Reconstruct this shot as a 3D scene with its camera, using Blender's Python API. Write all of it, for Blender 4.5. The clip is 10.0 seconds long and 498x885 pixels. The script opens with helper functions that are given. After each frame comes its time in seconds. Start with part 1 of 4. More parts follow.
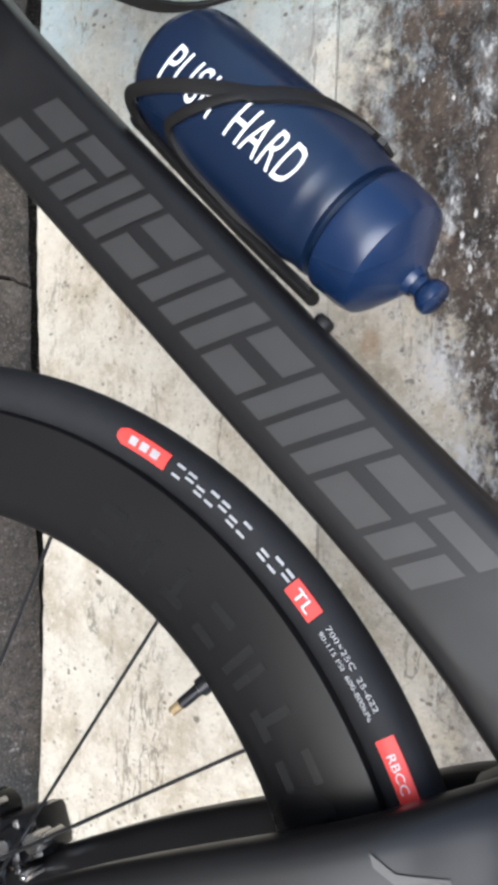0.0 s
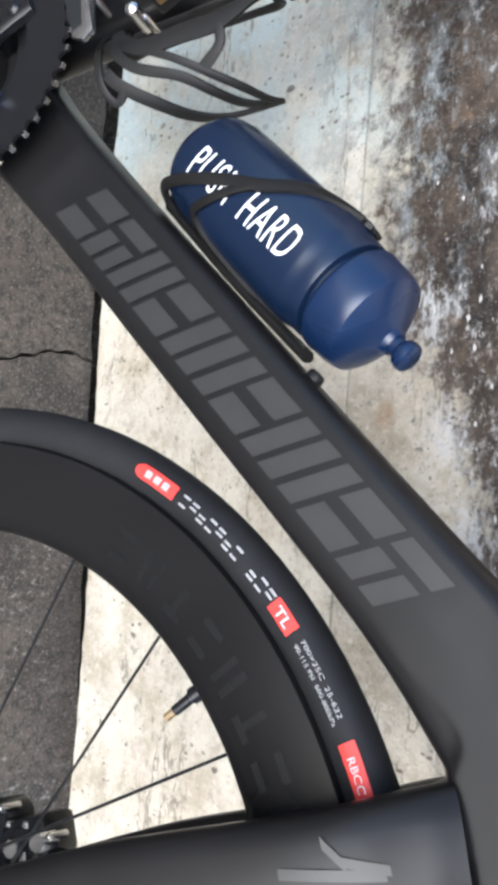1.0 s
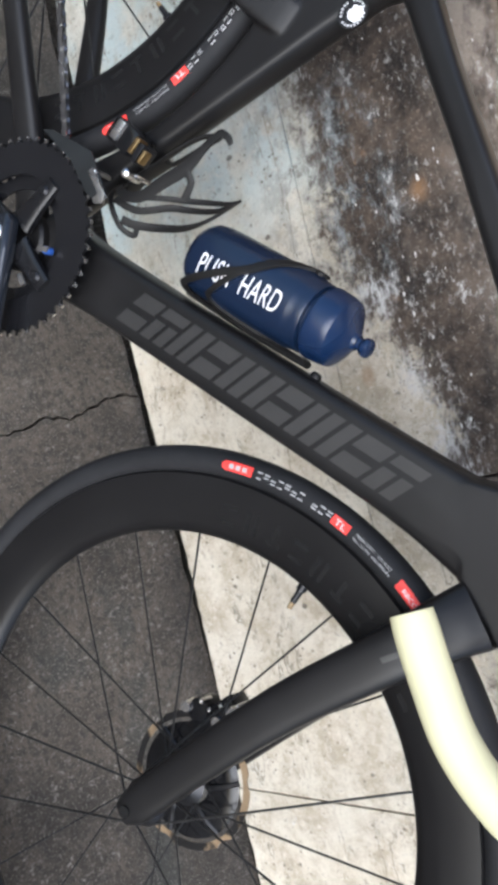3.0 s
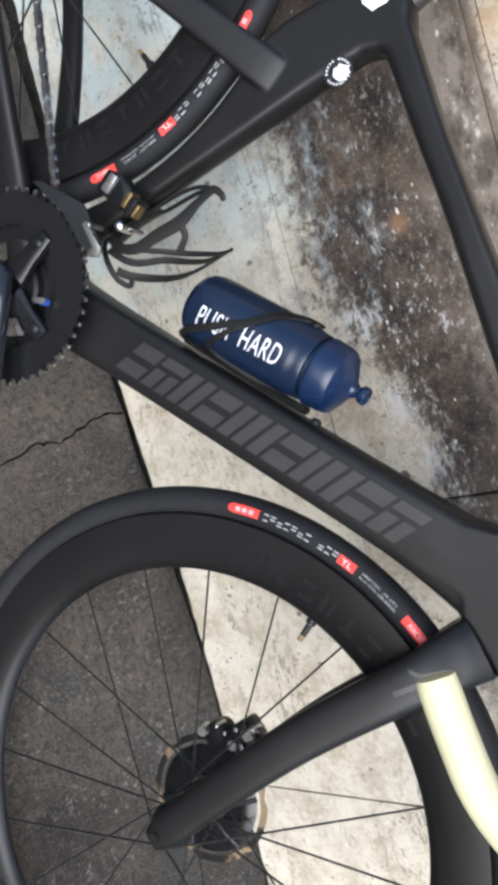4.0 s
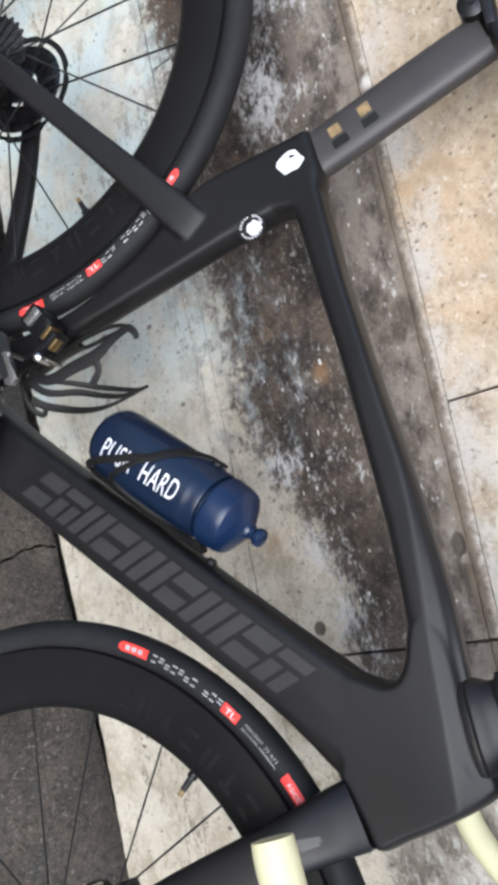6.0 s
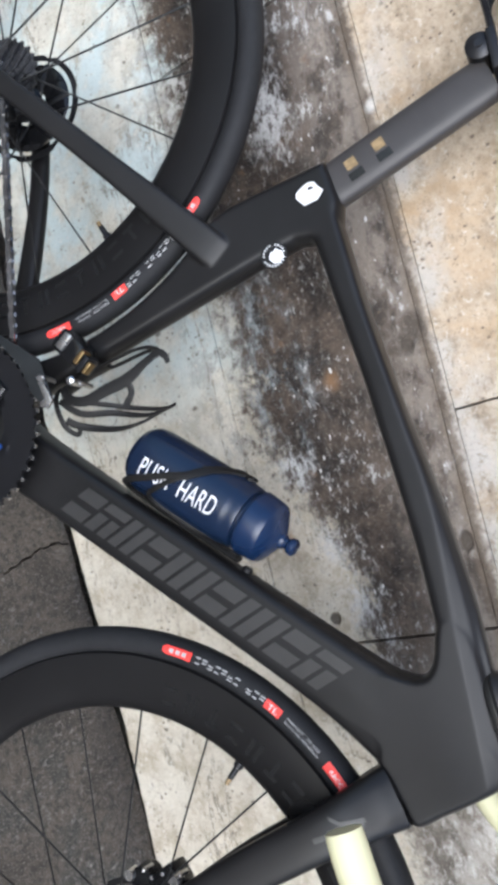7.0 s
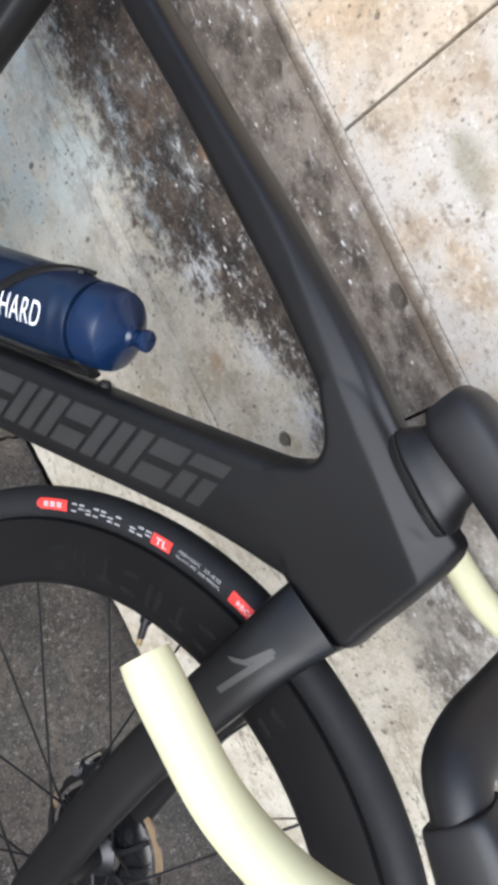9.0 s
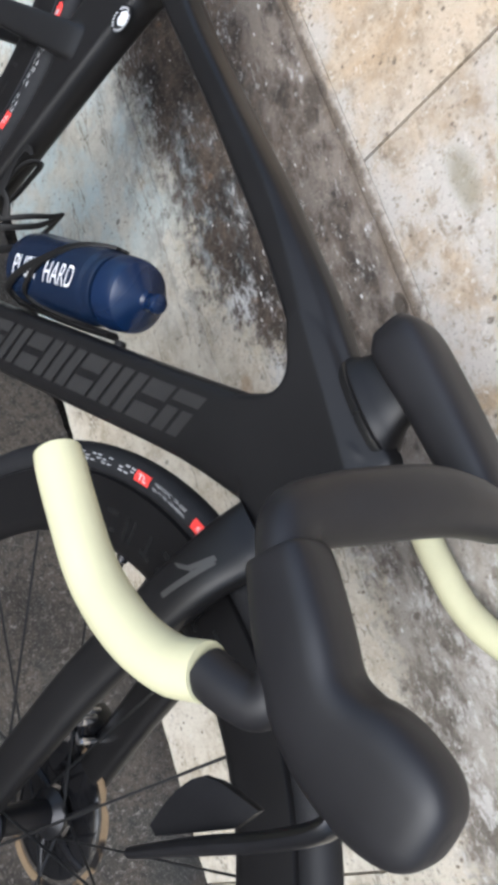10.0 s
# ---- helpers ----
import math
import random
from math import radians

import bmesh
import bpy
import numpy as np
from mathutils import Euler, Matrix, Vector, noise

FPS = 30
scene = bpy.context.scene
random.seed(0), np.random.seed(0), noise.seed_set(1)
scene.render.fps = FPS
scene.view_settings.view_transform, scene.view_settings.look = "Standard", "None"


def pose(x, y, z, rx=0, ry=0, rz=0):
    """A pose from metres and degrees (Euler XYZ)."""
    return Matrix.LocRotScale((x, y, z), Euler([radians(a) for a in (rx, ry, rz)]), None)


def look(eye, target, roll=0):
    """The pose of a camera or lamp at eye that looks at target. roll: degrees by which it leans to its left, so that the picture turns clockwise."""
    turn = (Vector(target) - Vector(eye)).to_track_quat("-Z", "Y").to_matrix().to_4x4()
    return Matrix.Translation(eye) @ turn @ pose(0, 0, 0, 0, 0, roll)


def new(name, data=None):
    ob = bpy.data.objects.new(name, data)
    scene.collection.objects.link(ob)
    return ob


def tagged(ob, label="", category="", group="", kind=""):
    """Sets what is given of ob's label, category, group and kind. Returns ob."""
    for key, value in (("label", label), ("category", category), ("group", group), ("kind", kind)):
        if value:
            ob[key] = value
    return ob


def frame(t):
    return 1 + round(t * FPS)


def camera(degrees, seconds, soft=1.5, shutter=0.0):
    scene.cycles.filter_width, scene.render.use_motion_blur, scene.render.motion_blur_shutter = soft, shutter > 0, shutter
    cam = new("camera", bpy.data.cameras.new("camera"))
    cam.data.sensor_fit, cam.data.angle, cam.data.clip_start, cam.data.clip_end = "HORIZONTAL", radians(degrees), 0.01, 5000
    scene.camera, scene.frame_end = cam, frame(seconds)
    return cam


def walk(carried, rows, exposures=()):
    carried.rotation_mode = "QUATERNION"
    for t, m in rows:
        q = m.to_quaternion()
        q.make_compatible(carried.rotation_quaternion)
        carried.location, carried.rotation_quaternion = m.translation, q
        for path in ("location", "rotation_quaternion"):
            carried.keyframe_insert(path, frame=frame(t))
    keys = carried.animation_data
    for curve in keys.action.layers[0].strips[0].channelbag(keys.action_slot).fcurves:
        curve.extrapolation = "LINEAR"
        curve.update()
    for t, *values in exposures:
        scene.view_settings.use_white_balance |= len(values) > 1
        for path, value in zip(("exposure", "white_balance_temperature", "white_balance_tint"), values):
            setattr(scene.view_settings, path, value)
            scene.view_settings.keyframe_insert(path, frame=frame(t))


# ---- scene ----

# ---- camera and its walk ----
cam = camera(32.31, 10.0, soft=4.7)
PATH = [
    (0, (0.2757, -0.5827, 0.7703), (0.3275, 0.2006, 0.1507), 94.34),
    (0.5, (0.2852, -0.5718, 0.7784), (0.2911, 0.1827, 0.1221), 95.28),
    (1, (0.3074, -0.6021, 0.8429), (0.2466, 0.1210, 0.1549), 91.32),
    (1.5, (0.2694, -0.6684, 0.8702), (0.2768, 0.0775, 0.2041), 87.90),
    (2, (0.2423, -0.7998, 0.9599), (0.3066, -0.0516, 0.2996), 82.17),
    (2.2, (0.2442, -0.8180, 0.9785), (0.3335, -0.0844, 0.3048), 82.26),
    (3.3, (0.3131, -0.8386, 1.0350), (0.2545, -0.1229, 0.3391), 74.06),
    (3.5, (0.2901, -0.8511, 1.0397), (0.2368, -0.1250, 0.3542), 73.82),
    (4, (0.2078, -0.8744, 1.0294), (0.2463, -0.1330, 0.3595), 76.82),
    (4.5, (0.1566, -0.9429, 1.0980), (0.1286, -0.1437, 0.4975), 73.56),
    (5, (0.2029, -0.8836, 1.0968), (0.1710, -0.1006, 0.4756), 73.11),
    (5.5, (0.2572, -0.8073, 1.0903), (0.1535, -0.0495, 0.4461), 72.41),
    (5.7, (0.2531, -0.8038, 1.0903), (0.1175, -0.0462, 0.4519), 71.92),
    (6.8, (0.1906, -0.8804, 1.0917), (0.1039, -0.0926, 0.4820), 73.11),
    (7, (0.1779, -0.8984, 1.0887), (0.1032, -0.1071, 0.4818), 73.06),
    (7.5, (0.2377, -0.8208, 1.0537), (0.2244, -0.0364, 0.4336), 76.97),
    (8, (0.3030, -0.6460, 1.0266), (0.2598, 0.0787, 0.3389), 82.31),
    (8.5, (0.3153, -0.6362, 1.0426), (0.2498, 0.0551, 0.3230), 74.14),
    (9, (0.3487, -0.6382, 1.0848), (0.3206, 0.0527, 0.3624), 62.45),
    (9.5, (0.4446, -0.6402, 1.0902), (0.3236, 0.0385, 0.3659), 57.91),
    (10, (0.5675, -0.6292, 1.1184), (0.2901, 0.0027, 0.3947), 53.55),
]
EXPOSURES = [(0, 1.2, 5600, 9), (0.5, 1.17, 5600, 9), (1, 1.38, 5600, 9), (1.5, 1.33, 5600, 9), (2, 1.14, 5600, 9), (3.5, 0.94, 5600, 9), (4.5, 0.97, 5650, 9), (5, 0.84, 5650, 9), (5.5, 0.86, 5650, 9), (7, 0.88, 5500, 9), (7.5, 0.92, 5500, 9), (8.5, 0.92, 5500, 9), (9, 1.0, 5550, 9), (9.5, 0.87, 5550, 9), (10, 0.79, 5550, 9)]
walk(cam, [(t, look(eye, target, roll)) for t, eye, target, roll in PATH], EXPOSURES)

# ---- light: open shade before a wall, a broad bright sky ----
world = bpy.data.worlds.new("sky")
scene.world = world
world.use_nodes = True
wn = world.node_tree.nodes
sky = wn.new("ShaderNodeTexSky")
sky.sky_type, sky.sun_disc = "NISHITA", False
sky.sun_elevation, sky.sun_rotation = radians(36), radians(163)
sky.air_density, sky.dust_density, sky.ozone_density = 1.0, 3.0, 1.0
wn["Background"].inputs["Strength"].default_value = 0.125
world.node_tree.links.new(sky.outputs["Color"], wn["Background"].inputs["Color"])
sun = new("sun", bpy.data.lights.new("sun", "SUN"))
sun.data.energy, sun.data.angle, sun.data.color = 2.2, radians(60), (1.0, 0.95, 0.88)
sun.matrix_world = look((1.5, -4.3, 3.7), (0.2, 0, 0.4))

BIKE = pose(0, -0.3475, 0, -15.990, 0, -7.404)
STEER = -1.624


# ---- materials ----
class Nodes:
    """A small builder for node materials."""

    def __init__(self, name, rough=0.5, metal=0.0, spec=0.5):
        self.mat = bpy.data.materials.new(name)
        self.mat.use_nodes = True
        self.tree = self.mat.node_tree
        self.bsdf = self.tree.nodes["Principled BSDF"]
        self.bsdf.inputs["Roughness"].default_value = rough
        self.bsdf.inputs["Metallic"].default_value = metal
        self.bsdf.inputs["Specular IOR Level"].default_value = spec
        self.coord = self.tree.nodes.new("ShaderNodeTexCoord").outputs["Object"]

    def put(self, socket, value):
        if isinstance(value, bpy.types.NodeSocket):
            self.tree.links.new(value, socket)
        elif value is not None:
            if isinstance(value, (tuple, list)) and len(value) == 3 and socket.type == "RGBA":
                value = (*value, 1)
            socket.default_value = value

    def noise(self, scale, detail=4.0, rough=0.6, stretch=(1, 1, 1), shift=(0, 0, 0), warp=0.0):
        m = self.tree.nodes.new("ShaderNodeMapping")
        self.put(m.inputs["Vector"], self.coord)
        m.inputs["Scale"].default_value, m.inputs["Location"].default_value = stretch, shift
        n = self.tree.nodes.new("ShaderNodeTexNoise")
        self.put(n.inputs["Vector"], m.outputs["Vector"])
        n.inputs["Scale"].default_value, n.inputs["Detail"].default_value = scale, detail
        n.inputs["Roughness"].default_value, n.inputs["Distortion"].default_value = rough, warp
        return n.outputs["Fac"]

    def cells(self, scale, stretch=(1, 1, 1), shift=(0, 0, 0)):
        m = self.tree.nodes.new("ShaderNodeMapping")
        self.put(m.inputs["Vector"], self.coord)
        m.inputs["Scale"].default_value, m.inputs["Location"].default_value = stretch, shift
        n = self.tree.nodes.new("ShaderNodeTexVoronoi")
        self.put(n.inputs["Vector"], m.outputs["Vector"])
        n.inputs["Scale"].default_value = scale
        return n.outputs["Distance"]

    def axis(self, name):
        s = self.tree.nodes.new("ShaderNodeSeparateXYZ")
        self.put(s.inputs[0], self.coord)
        return s.outputs[name]

    def math(self, op, a, b=0.0, c=0.0):
        n = self.tree.nodes.new("ShaderNodeMath")
        n.operation = op
        for k, v in enumerate((a, b, c)):
            self.put(n.inputs[k], v)
        return n.outputs[0]

    def step(self, value, lo, hi, out=(0.0, 1.0)):
        n = self.tree.nodes.new("ShaderNodeMapRange")
        n.interpolation_type = "SMOOTHSTEP"
        for k, v in enumerate((value, lo, hi, *out)):
            self.put(n.inputs[k], v)
        return n.outputs[0]

    def mix(self, a, b, fac):
        n = self.tree.nodes.new("ShaderNodeMix")
        n.data_type = "RGBA"
        self.put(n.inputs["Factor"], fac)
        self.put(n.inputs["A"], a)
        self.put(n.inputs["B"], b)
        return n.outputs["Result"]

    def color(self, value):
        self.put(self.bsdf.inputs["Base Color"], value)
        return self

    def rough(self, value):
        self.put(self.bsdf.inputs["Roughness"], value)
        return self

    def bump(self, height, strength=0.3, distance=0.002):
        n = self.tree.nodes.new("ShaderNodeBump")
        n.inputs["Strength"].default_value, n.inputs["Distance"].default_value = strength, distance
        self.put(n.inputs["Height"], height)
        self.put(self.bsdf.inputs["Normal"], n.outputs["Normal"])
        return self


def plain(name, col, rough=0.5, metal=0.0, spec=0.5, vary=0.25, scale=60, bump=0.05):
    """Paint, rubber or metal with a little grain and wear."""
    n = Nodes(name, rough, metal, spec)
    g, w = n.noise(scale), n.noise(scale * 0.12, 3)
    dark = tuple(c * (1 - vary) for c in col)
    light = tuple(min(1, c * (1 + vary)) for c in col)
    n.color(n.mix(dark, light, n.step(n.math("MULTIPLY", n.math("ADD", g, w), 0.5), 0.3, 0.7)))
    n.rough(n.step(w, 0.3, 0.7, (max(0, rough - 0.06), min(1, rough + 0.08))))
    if bump:
        n.bump(n.noise(scale * 8, 2), bump, 0.0005)
    return n.mat


def wall_material():
    """Old cement panels: limewashed at the foot, a grimy brown band with flecks of old white paint, beige above."""
    n = Nodes("weathered_wall", 0.85, 0, 0.3)
    x, z = n.axis("X"), n.axis("Z")
    big, mid, fine, grit = n.noise(3.4, 5), n.noise(15, 7, 0.70), n.noise(70, 6, 0.75), n.noise(260, 4, 0.7)
    sand = n.noise(420, 3, 0.7, (1, 1, 1), (3, 3, 1))
    warp = n.math("MULTIPLY_ADD", n.noise(45, 4, 0.65, (1, 1, 1), (6, 1, 2)), 0.9, 0.55)

    def spot(cx, cz, rx, rz, soft=0.35):
        d = n.math("SQRT", n.math("ADD", n.math("POWER", n.math("DIVIDE", n.math("SUBTRACT", x, cx), rx), 2.0), n.math("POWER", n.math("DIVIDE", n.math("SUBTRACT", z, cz), rz), 2.0)))
        return n.step(n.math("MULTIPLY", d, warp), 1.0 + soft, 1.0 - soft)

    def crack(scale, shift, wide, stretch=(1, 1, 1)):
        """Hairlines where a slow noise crosses its middle."""
        w = n.noise(scale, 6, 0.62, stretch, shift, 0.2)
        return n.step(n.math("ABSOLUTE", n.math("SUBTRACT", w, 0.5)), wide, wide * 0.25)

    # limewash: cream with a fine sandy grain, blue-green washes and ochre stains towards the rear
    lime = n.mix((0.405, 0.348, 0.256), (0.615, 0.568, 0.466), n.step(n.math("MULTIPLY_ADD", mid, 0.65, n.math("MULTIPLY", fine, 0.35)), 0.38, 0.58))
    lime = n.mix(lime, (0.47, 0.56, 0.56), n.math("MULTIPLY", n.step(x, 0.14, -0.12), n.step(n.noise(11, 6, 0.66, (1, 1, 1), (2, 2, 2)), 0.40, 0.60, (0.22, 0.85))))
    lime = n.mix(lime, (0.46, 0.38, 0.22), n.step(n.noise(13, 6, 0.7, (1, 1, 0.6), (8, 1, 1)), 0.58, 0.72, (0, 0.5)))
    lime = n.mix(lime, (0.34, 0.29, 0.22), n.step(n.noise(40, 6, 0.78, (0.7, 1, 1), (3, 1, 7)), 0.54, 0.66, (0, 0.75)))
    lime = n.mix(lime, (0.27, 0.235, 0.185), n.step(fine, 0.58, 0.68, (0, 0.75)))
    lime = n.mix(lime, (0.68, 0.64, 0.55), n.step(n.noise(95, 5, 0.7, (1, 1, 1), (2, 7, 5)), 0.55, 0.68, (0, 0.7)))
    veins = n.math("MULTIPLY", crack(7, (4, 2, 9), 0.010, (0.45, 1, 1.6)), n.step(n.noise(9, 3, 0.5, (1, 1, 1), (6, 3, 3)), 0.44, 0.58))
    lime = n.mix(lime, (0.20, 0.17, 0.13), n.math("MULTIPLY", veins, 0.75))
    lime = n.mix(lime, (0.27, 0.26, 0.24), n.math("MULTIPLY", n.math("MULTIPLY", n.step(z, 0.27, 0.39), n.step(x, 0.20, 0.06, (0.15, 1.0))), n.step(n.noise(30, 7, 0.76, (0.8, 1, 1), (1, 3, 3)), 0.46, 0.58, (0, 0.7))))
    # grime band: near black to brown, with flecks and flakes of old white paint
    grime = n.mix((0.017, 0.0136, 0.0112), (0.090, 0.068, 0.050), n.step(n.math("MULTIPLY_ADD", mid, 0.65, n.math("MULTIPLY", fine, 0.35)), 0.40, 0.62))
    grime = n.mix(grime, (0.235, 0.20, 0.165), n.math("MULTIPLY", n.step(z, 0.56, 0.64), n.step(n.noise(26, 6, 0.72, (0.6, 1, 1), (5, 1, 2)), 0.38, 0.60, (0.10, 0.80))))
    grime = n.mix(grime, (0.21, 0.115, 0.05), n.step(n.noise(22, 4, 0.6, (1, 1, 1), (9, 2, 4)), 0.64, 0.74, (0, 0.4)))
    where = n.step(n.noise(8, 4, 0.6, (1, 1, 1), (4, 6, 1)), 0.38, 0.62, (0.075, -0.02))
    worn = n.math("MAXIMUM", n.step(x, 0.36, 0.60, (0.0, 0.075)), n.math("MAXIMUM", n.math("MAXIMUM", n.step(z, 0.50, 0.42, (0.0, 0.065)), n.math("MULTIPLY", n.step(x, 0.06, 0.24), n.step(z, 0.60, 0.47, (0.0, 0.10)))), n.step(x, -0.16, -0.34, (0.0, 0.035))))
    more = n.math("SUBTRACT", where, worn)
    flake = n.math("SUBTRACT", n.noise(130, 6, 0.74, (0.55, 1, 1), (5, 5, 5), 0.1), more)
    flake2 = n.math("SUBTRACT", n.noise(52, 7, 0.80, (0.6, 1, 1), (1, 8, 3), 0.1), more)
    blots = n.noise(24, 5, 0.62, (0.7, 1, 1), (7, 3, 5), 0.3)
    grime = n.mix(grime, (0.40, 0.37, 0.325), n.math("MULTIPLY", n.step(x, 0.34, 0.56), n.step(blots, 0.40, 0.60, (0.05, 0.65))))
    grime = n.mix(grime, (0.36, 0.345, 0.32), n.step(flake, 0.56, 0.68, (0, 0.7)))
    grime = n.mix(grime, (0.50, 0.485, 0.46), n.step(flake2, 0.57, 0.67, (0, 0.75)))
    for cx, cz, rx, rz in ((0.118, 0.660, 0.026, 0.014), (0.165, 0.672, 0.022, 0.012), (0.30, 0.660, 0.030, 0.010), (0.27, 0.478, 0.05, 0.020), (0.31, 0.50, 0.03, 0.026), (-0.30, 0.55, 0.05, 0.03), (-0.42, 0.60, 0.06, 0.03), (0.08, 0.505, 0.014, 0.010), (0.13, 0.46, 0.045, 0.02)):
        grime = n.mix(grime, (0.58, 0.57, 0.55), n.math("MULTIPLY", spot(cx, cz, rx, rz, 0.85), n.step(n.math("MULTIPLY_ADD", flake, 0.5, n.math("MULTIPLY", flake2, 0.5)), 0.47, 0.58, (0.0, 0.8))))
    washed = n.math("MULTIPLY", n.math("MAXIMUM", spot(-0.045, 0.458, 0.055, 0.038, 0.95), spot(0.04, 0.455, 0.080, 0.050, 0.95)), n.step(flake2, 0.45, 0.60, (0.0, 0.55)))
    grime = n.mix(grime, (0.31, 0.35, 0.365), washed)
    # cream and beige above, greyer beside the band
    beige = n.mix((0.31, 0.235, 0.155), (0.51, 0.42, 0.31), n.step(n.math("MULTIPLY_ADD", mid, 0.6, n.math("MULTIPLY", fine, 0.4)), 0.38, 0.60))
    beige = n.mix(beige, (0.46, 0.325, 0.19), n.step(n.noise(5, 5, 0.65, (1.6, 1, 0.7), (5, 3, 1)), 0.48, 0.66, (0, 0.6)))
    pale = n.math("MAXIMUM", n.step(n.math("ADD", x, n.math("MULTIPLY_ADD", big, 0.5, -0.25)), 0.06, 0.26, (0.05, 0.85)), n.step(n.math("ADD", z, n.math("MULTIPLY_ADD", mid, 0.16, -0.08)), 0.755, 0.70, (0.0, 0.8)))
    beige = n.mix(beige, (0.50, 0.475, 0.43), n.math("MULTIPLY", pale, n.step(n.noise(12, 6, 0.68, (1, 1, 1), (1, 9, 9)), 0.36, 0.56)))
    beige = n.mix(beige, (0.27, 0.215, 0.15), n.step(n.noise(30, 6, 0.75, (0.7, 1, 1), (2, 4, 9)), 0.53, 0.65, (0, 0.8)))
    beige = n.mix(beige, (0.25, 0.195, 0.135), n.step(fine, 0.56, 0.67, (0, 0.8)))
    beige = n.mix(beige, (0.64, 0.60, 0.53), n.step(n.noise(100, 5, 0.72, (1, 1, 1), (6, 7, 5)), 0.56, 0.68, (0, 0.6)))
    beige = n.mix(beige, (0.26, 0.235, 0.17), n.math("MULTIPLY", spot(0.213, 0.778, 0.030, 0.013, 0.5), 0.75))
    # where one gives way to the other: ragged, as worn
    rag = n.math("ADD", n.math("MULTIPLY_ADD", mid, 0.17, -0.085), n.math("ADD", n.math("MULTIPLY_ADD", big, 0.10, -0.05), n.math("MULTIPLY_ADD", fine, 0.16, -0.08)))
    shift = n.step(x, 0.02, 0.30, (0.022, -0.072))
    low = n.step(n.math("ADD", z, n.math("ADD", rag, shift)), 0.395, 0.450)
    far = n.step(n.math("ADD", x, n.math("MULTIPLY_ADD", big, 0.1, -0.05)), 0.42, 0.56, (1.0, 0.85))
    body = n.mix(lime, grime, n.math("MULTIPLY", low, far))
    body = n.mix(body, (0.16, 0.125, 0.09), n.math("MULTIPLY", n.step(z, 0.664, 0.672), n.step(mid, 0.40, 0.60, (0.75, 0.15))))
    body = n.mix(body, beige, n.step(n.math("ADD", z, n.math("MULTIPLY_ADD", fine, 0.030, -0.015)), 0.680, 0.694))
    pits = n.step(n.math("ADD", n.cells(38, (1, 1, 0.7)), n.math("MULTIPLY", n.noise(70, 4, 0.7), 0.34)), 0.24, 0.32)
    few = n.step(n.noise(7, 2, 0.5, (1, 1, 1), (7, 7, 7)), 0.46, 0.58, (1, 0.2))
    holes = n.math("MAXIMUM", spot(0.019, 0.665, 0.016, 0.013, 0.5), n.math("MAXIMUM", spot(0.036, 0.653, 0.012, 0.009, 0.5), n.math("MAXIMUM", spot(0.337, 0.466, 0.008, 0.008, 0.25), spot(0.27, 0.664, 0.012, 0.008, 0.3))))
    body = n.mix((0.12, 0.10, 0.08), body, n.math("MAXIMUM", pits, few))
    body = n.mix(body, (0.060, 0.048, 0.036), n.math("MULTIPLY", holes, 0.85))
    body = n.mix(body, (0.36, 0.19, 0.07), n.math("MULTIPLY", n.math("MAXIMUM", spot(0.230, 0.425, 0.012, 0.009, 0.6), spot(0.05, 0.545, 0.010, 0.009, 0.9)), 0.36))
    body = n.mix(body, (0.72, 0.70, 0.66), n.math("MULTIPLY", spot(-0.238, 0.685, 0.007, 0.007, 0.6), 0.55))
    # pinholes and brown specks all over, chips of pale paint where it is dark
    dense = n.step(n.noise(11, 4, 0.65, (1, 1, 1), (3, 9, 2)), 0.36, 0.62, (0.0, 0.16))
    pin = n.math("SUBTRACT", n.math("ADD", n.cells(105, (1, 1, 0.75), (1, 2, 3)), n.math("MULTIPLY", n.noise(160, 3, 0.6, (1, 1, 1), (5, 2, 8)), 0.45)), dense)
    body = n.mix(body, (0.13, 0.10, 0.075), n.math("MULTIPLY", n.step(pin, 0.34, 0.20, (0, 0.85)), n.step(n.noise(52, 3, 0.6, (1, 1, 1), (8, 8, 3)), 0.40, 0.58, (0.1, 1.0))))
    chip = n.math("SUBTRACT", n.math("ADD", n.cells(88, (0.5, 1, 1), (4, 1, 6)), n.math("MULTIPLY", n.noise(150, 3, 0.6, (0.6, 1, 1), (1, 6, 1)), 0.5)), n.step(n.noise(9, 4, 0.65, (1, 1, 1), (6, 2, 6)), 0.40, 0.62, (-0.05, 0.12)))
    body = n.mix(body, (0.60, 0.58, 0.545), n.math("MULTIPLY", n.step(z, 0.705, 0.69), n.step(chip, 0.30, 0.21, (0, 0.9))))
    body = n.mix(body, (0.10, 0.085, 0.068), n.step(grit, 0.57, 0.70, (0, 0.55)))
    n.color(n.mix(body, (0.66, 0.63, 0.57), n.step(sand, 0.60, 0.72, (0, 0.28))))
    h = n.math("ADD", n.math("MULTIPLY", mid, 0.9), n.math("ADD", n.math("MULTIPLY", fine, 0.7), n.math("SUBTRACT", n.math("MULTIPLY", n.math("MAXIMUM", pits, few), 0.4), n.math("MULTIPLY", holes, 1.2))))
    n.bump(h, 0.8, 0.004)
    return n.mat


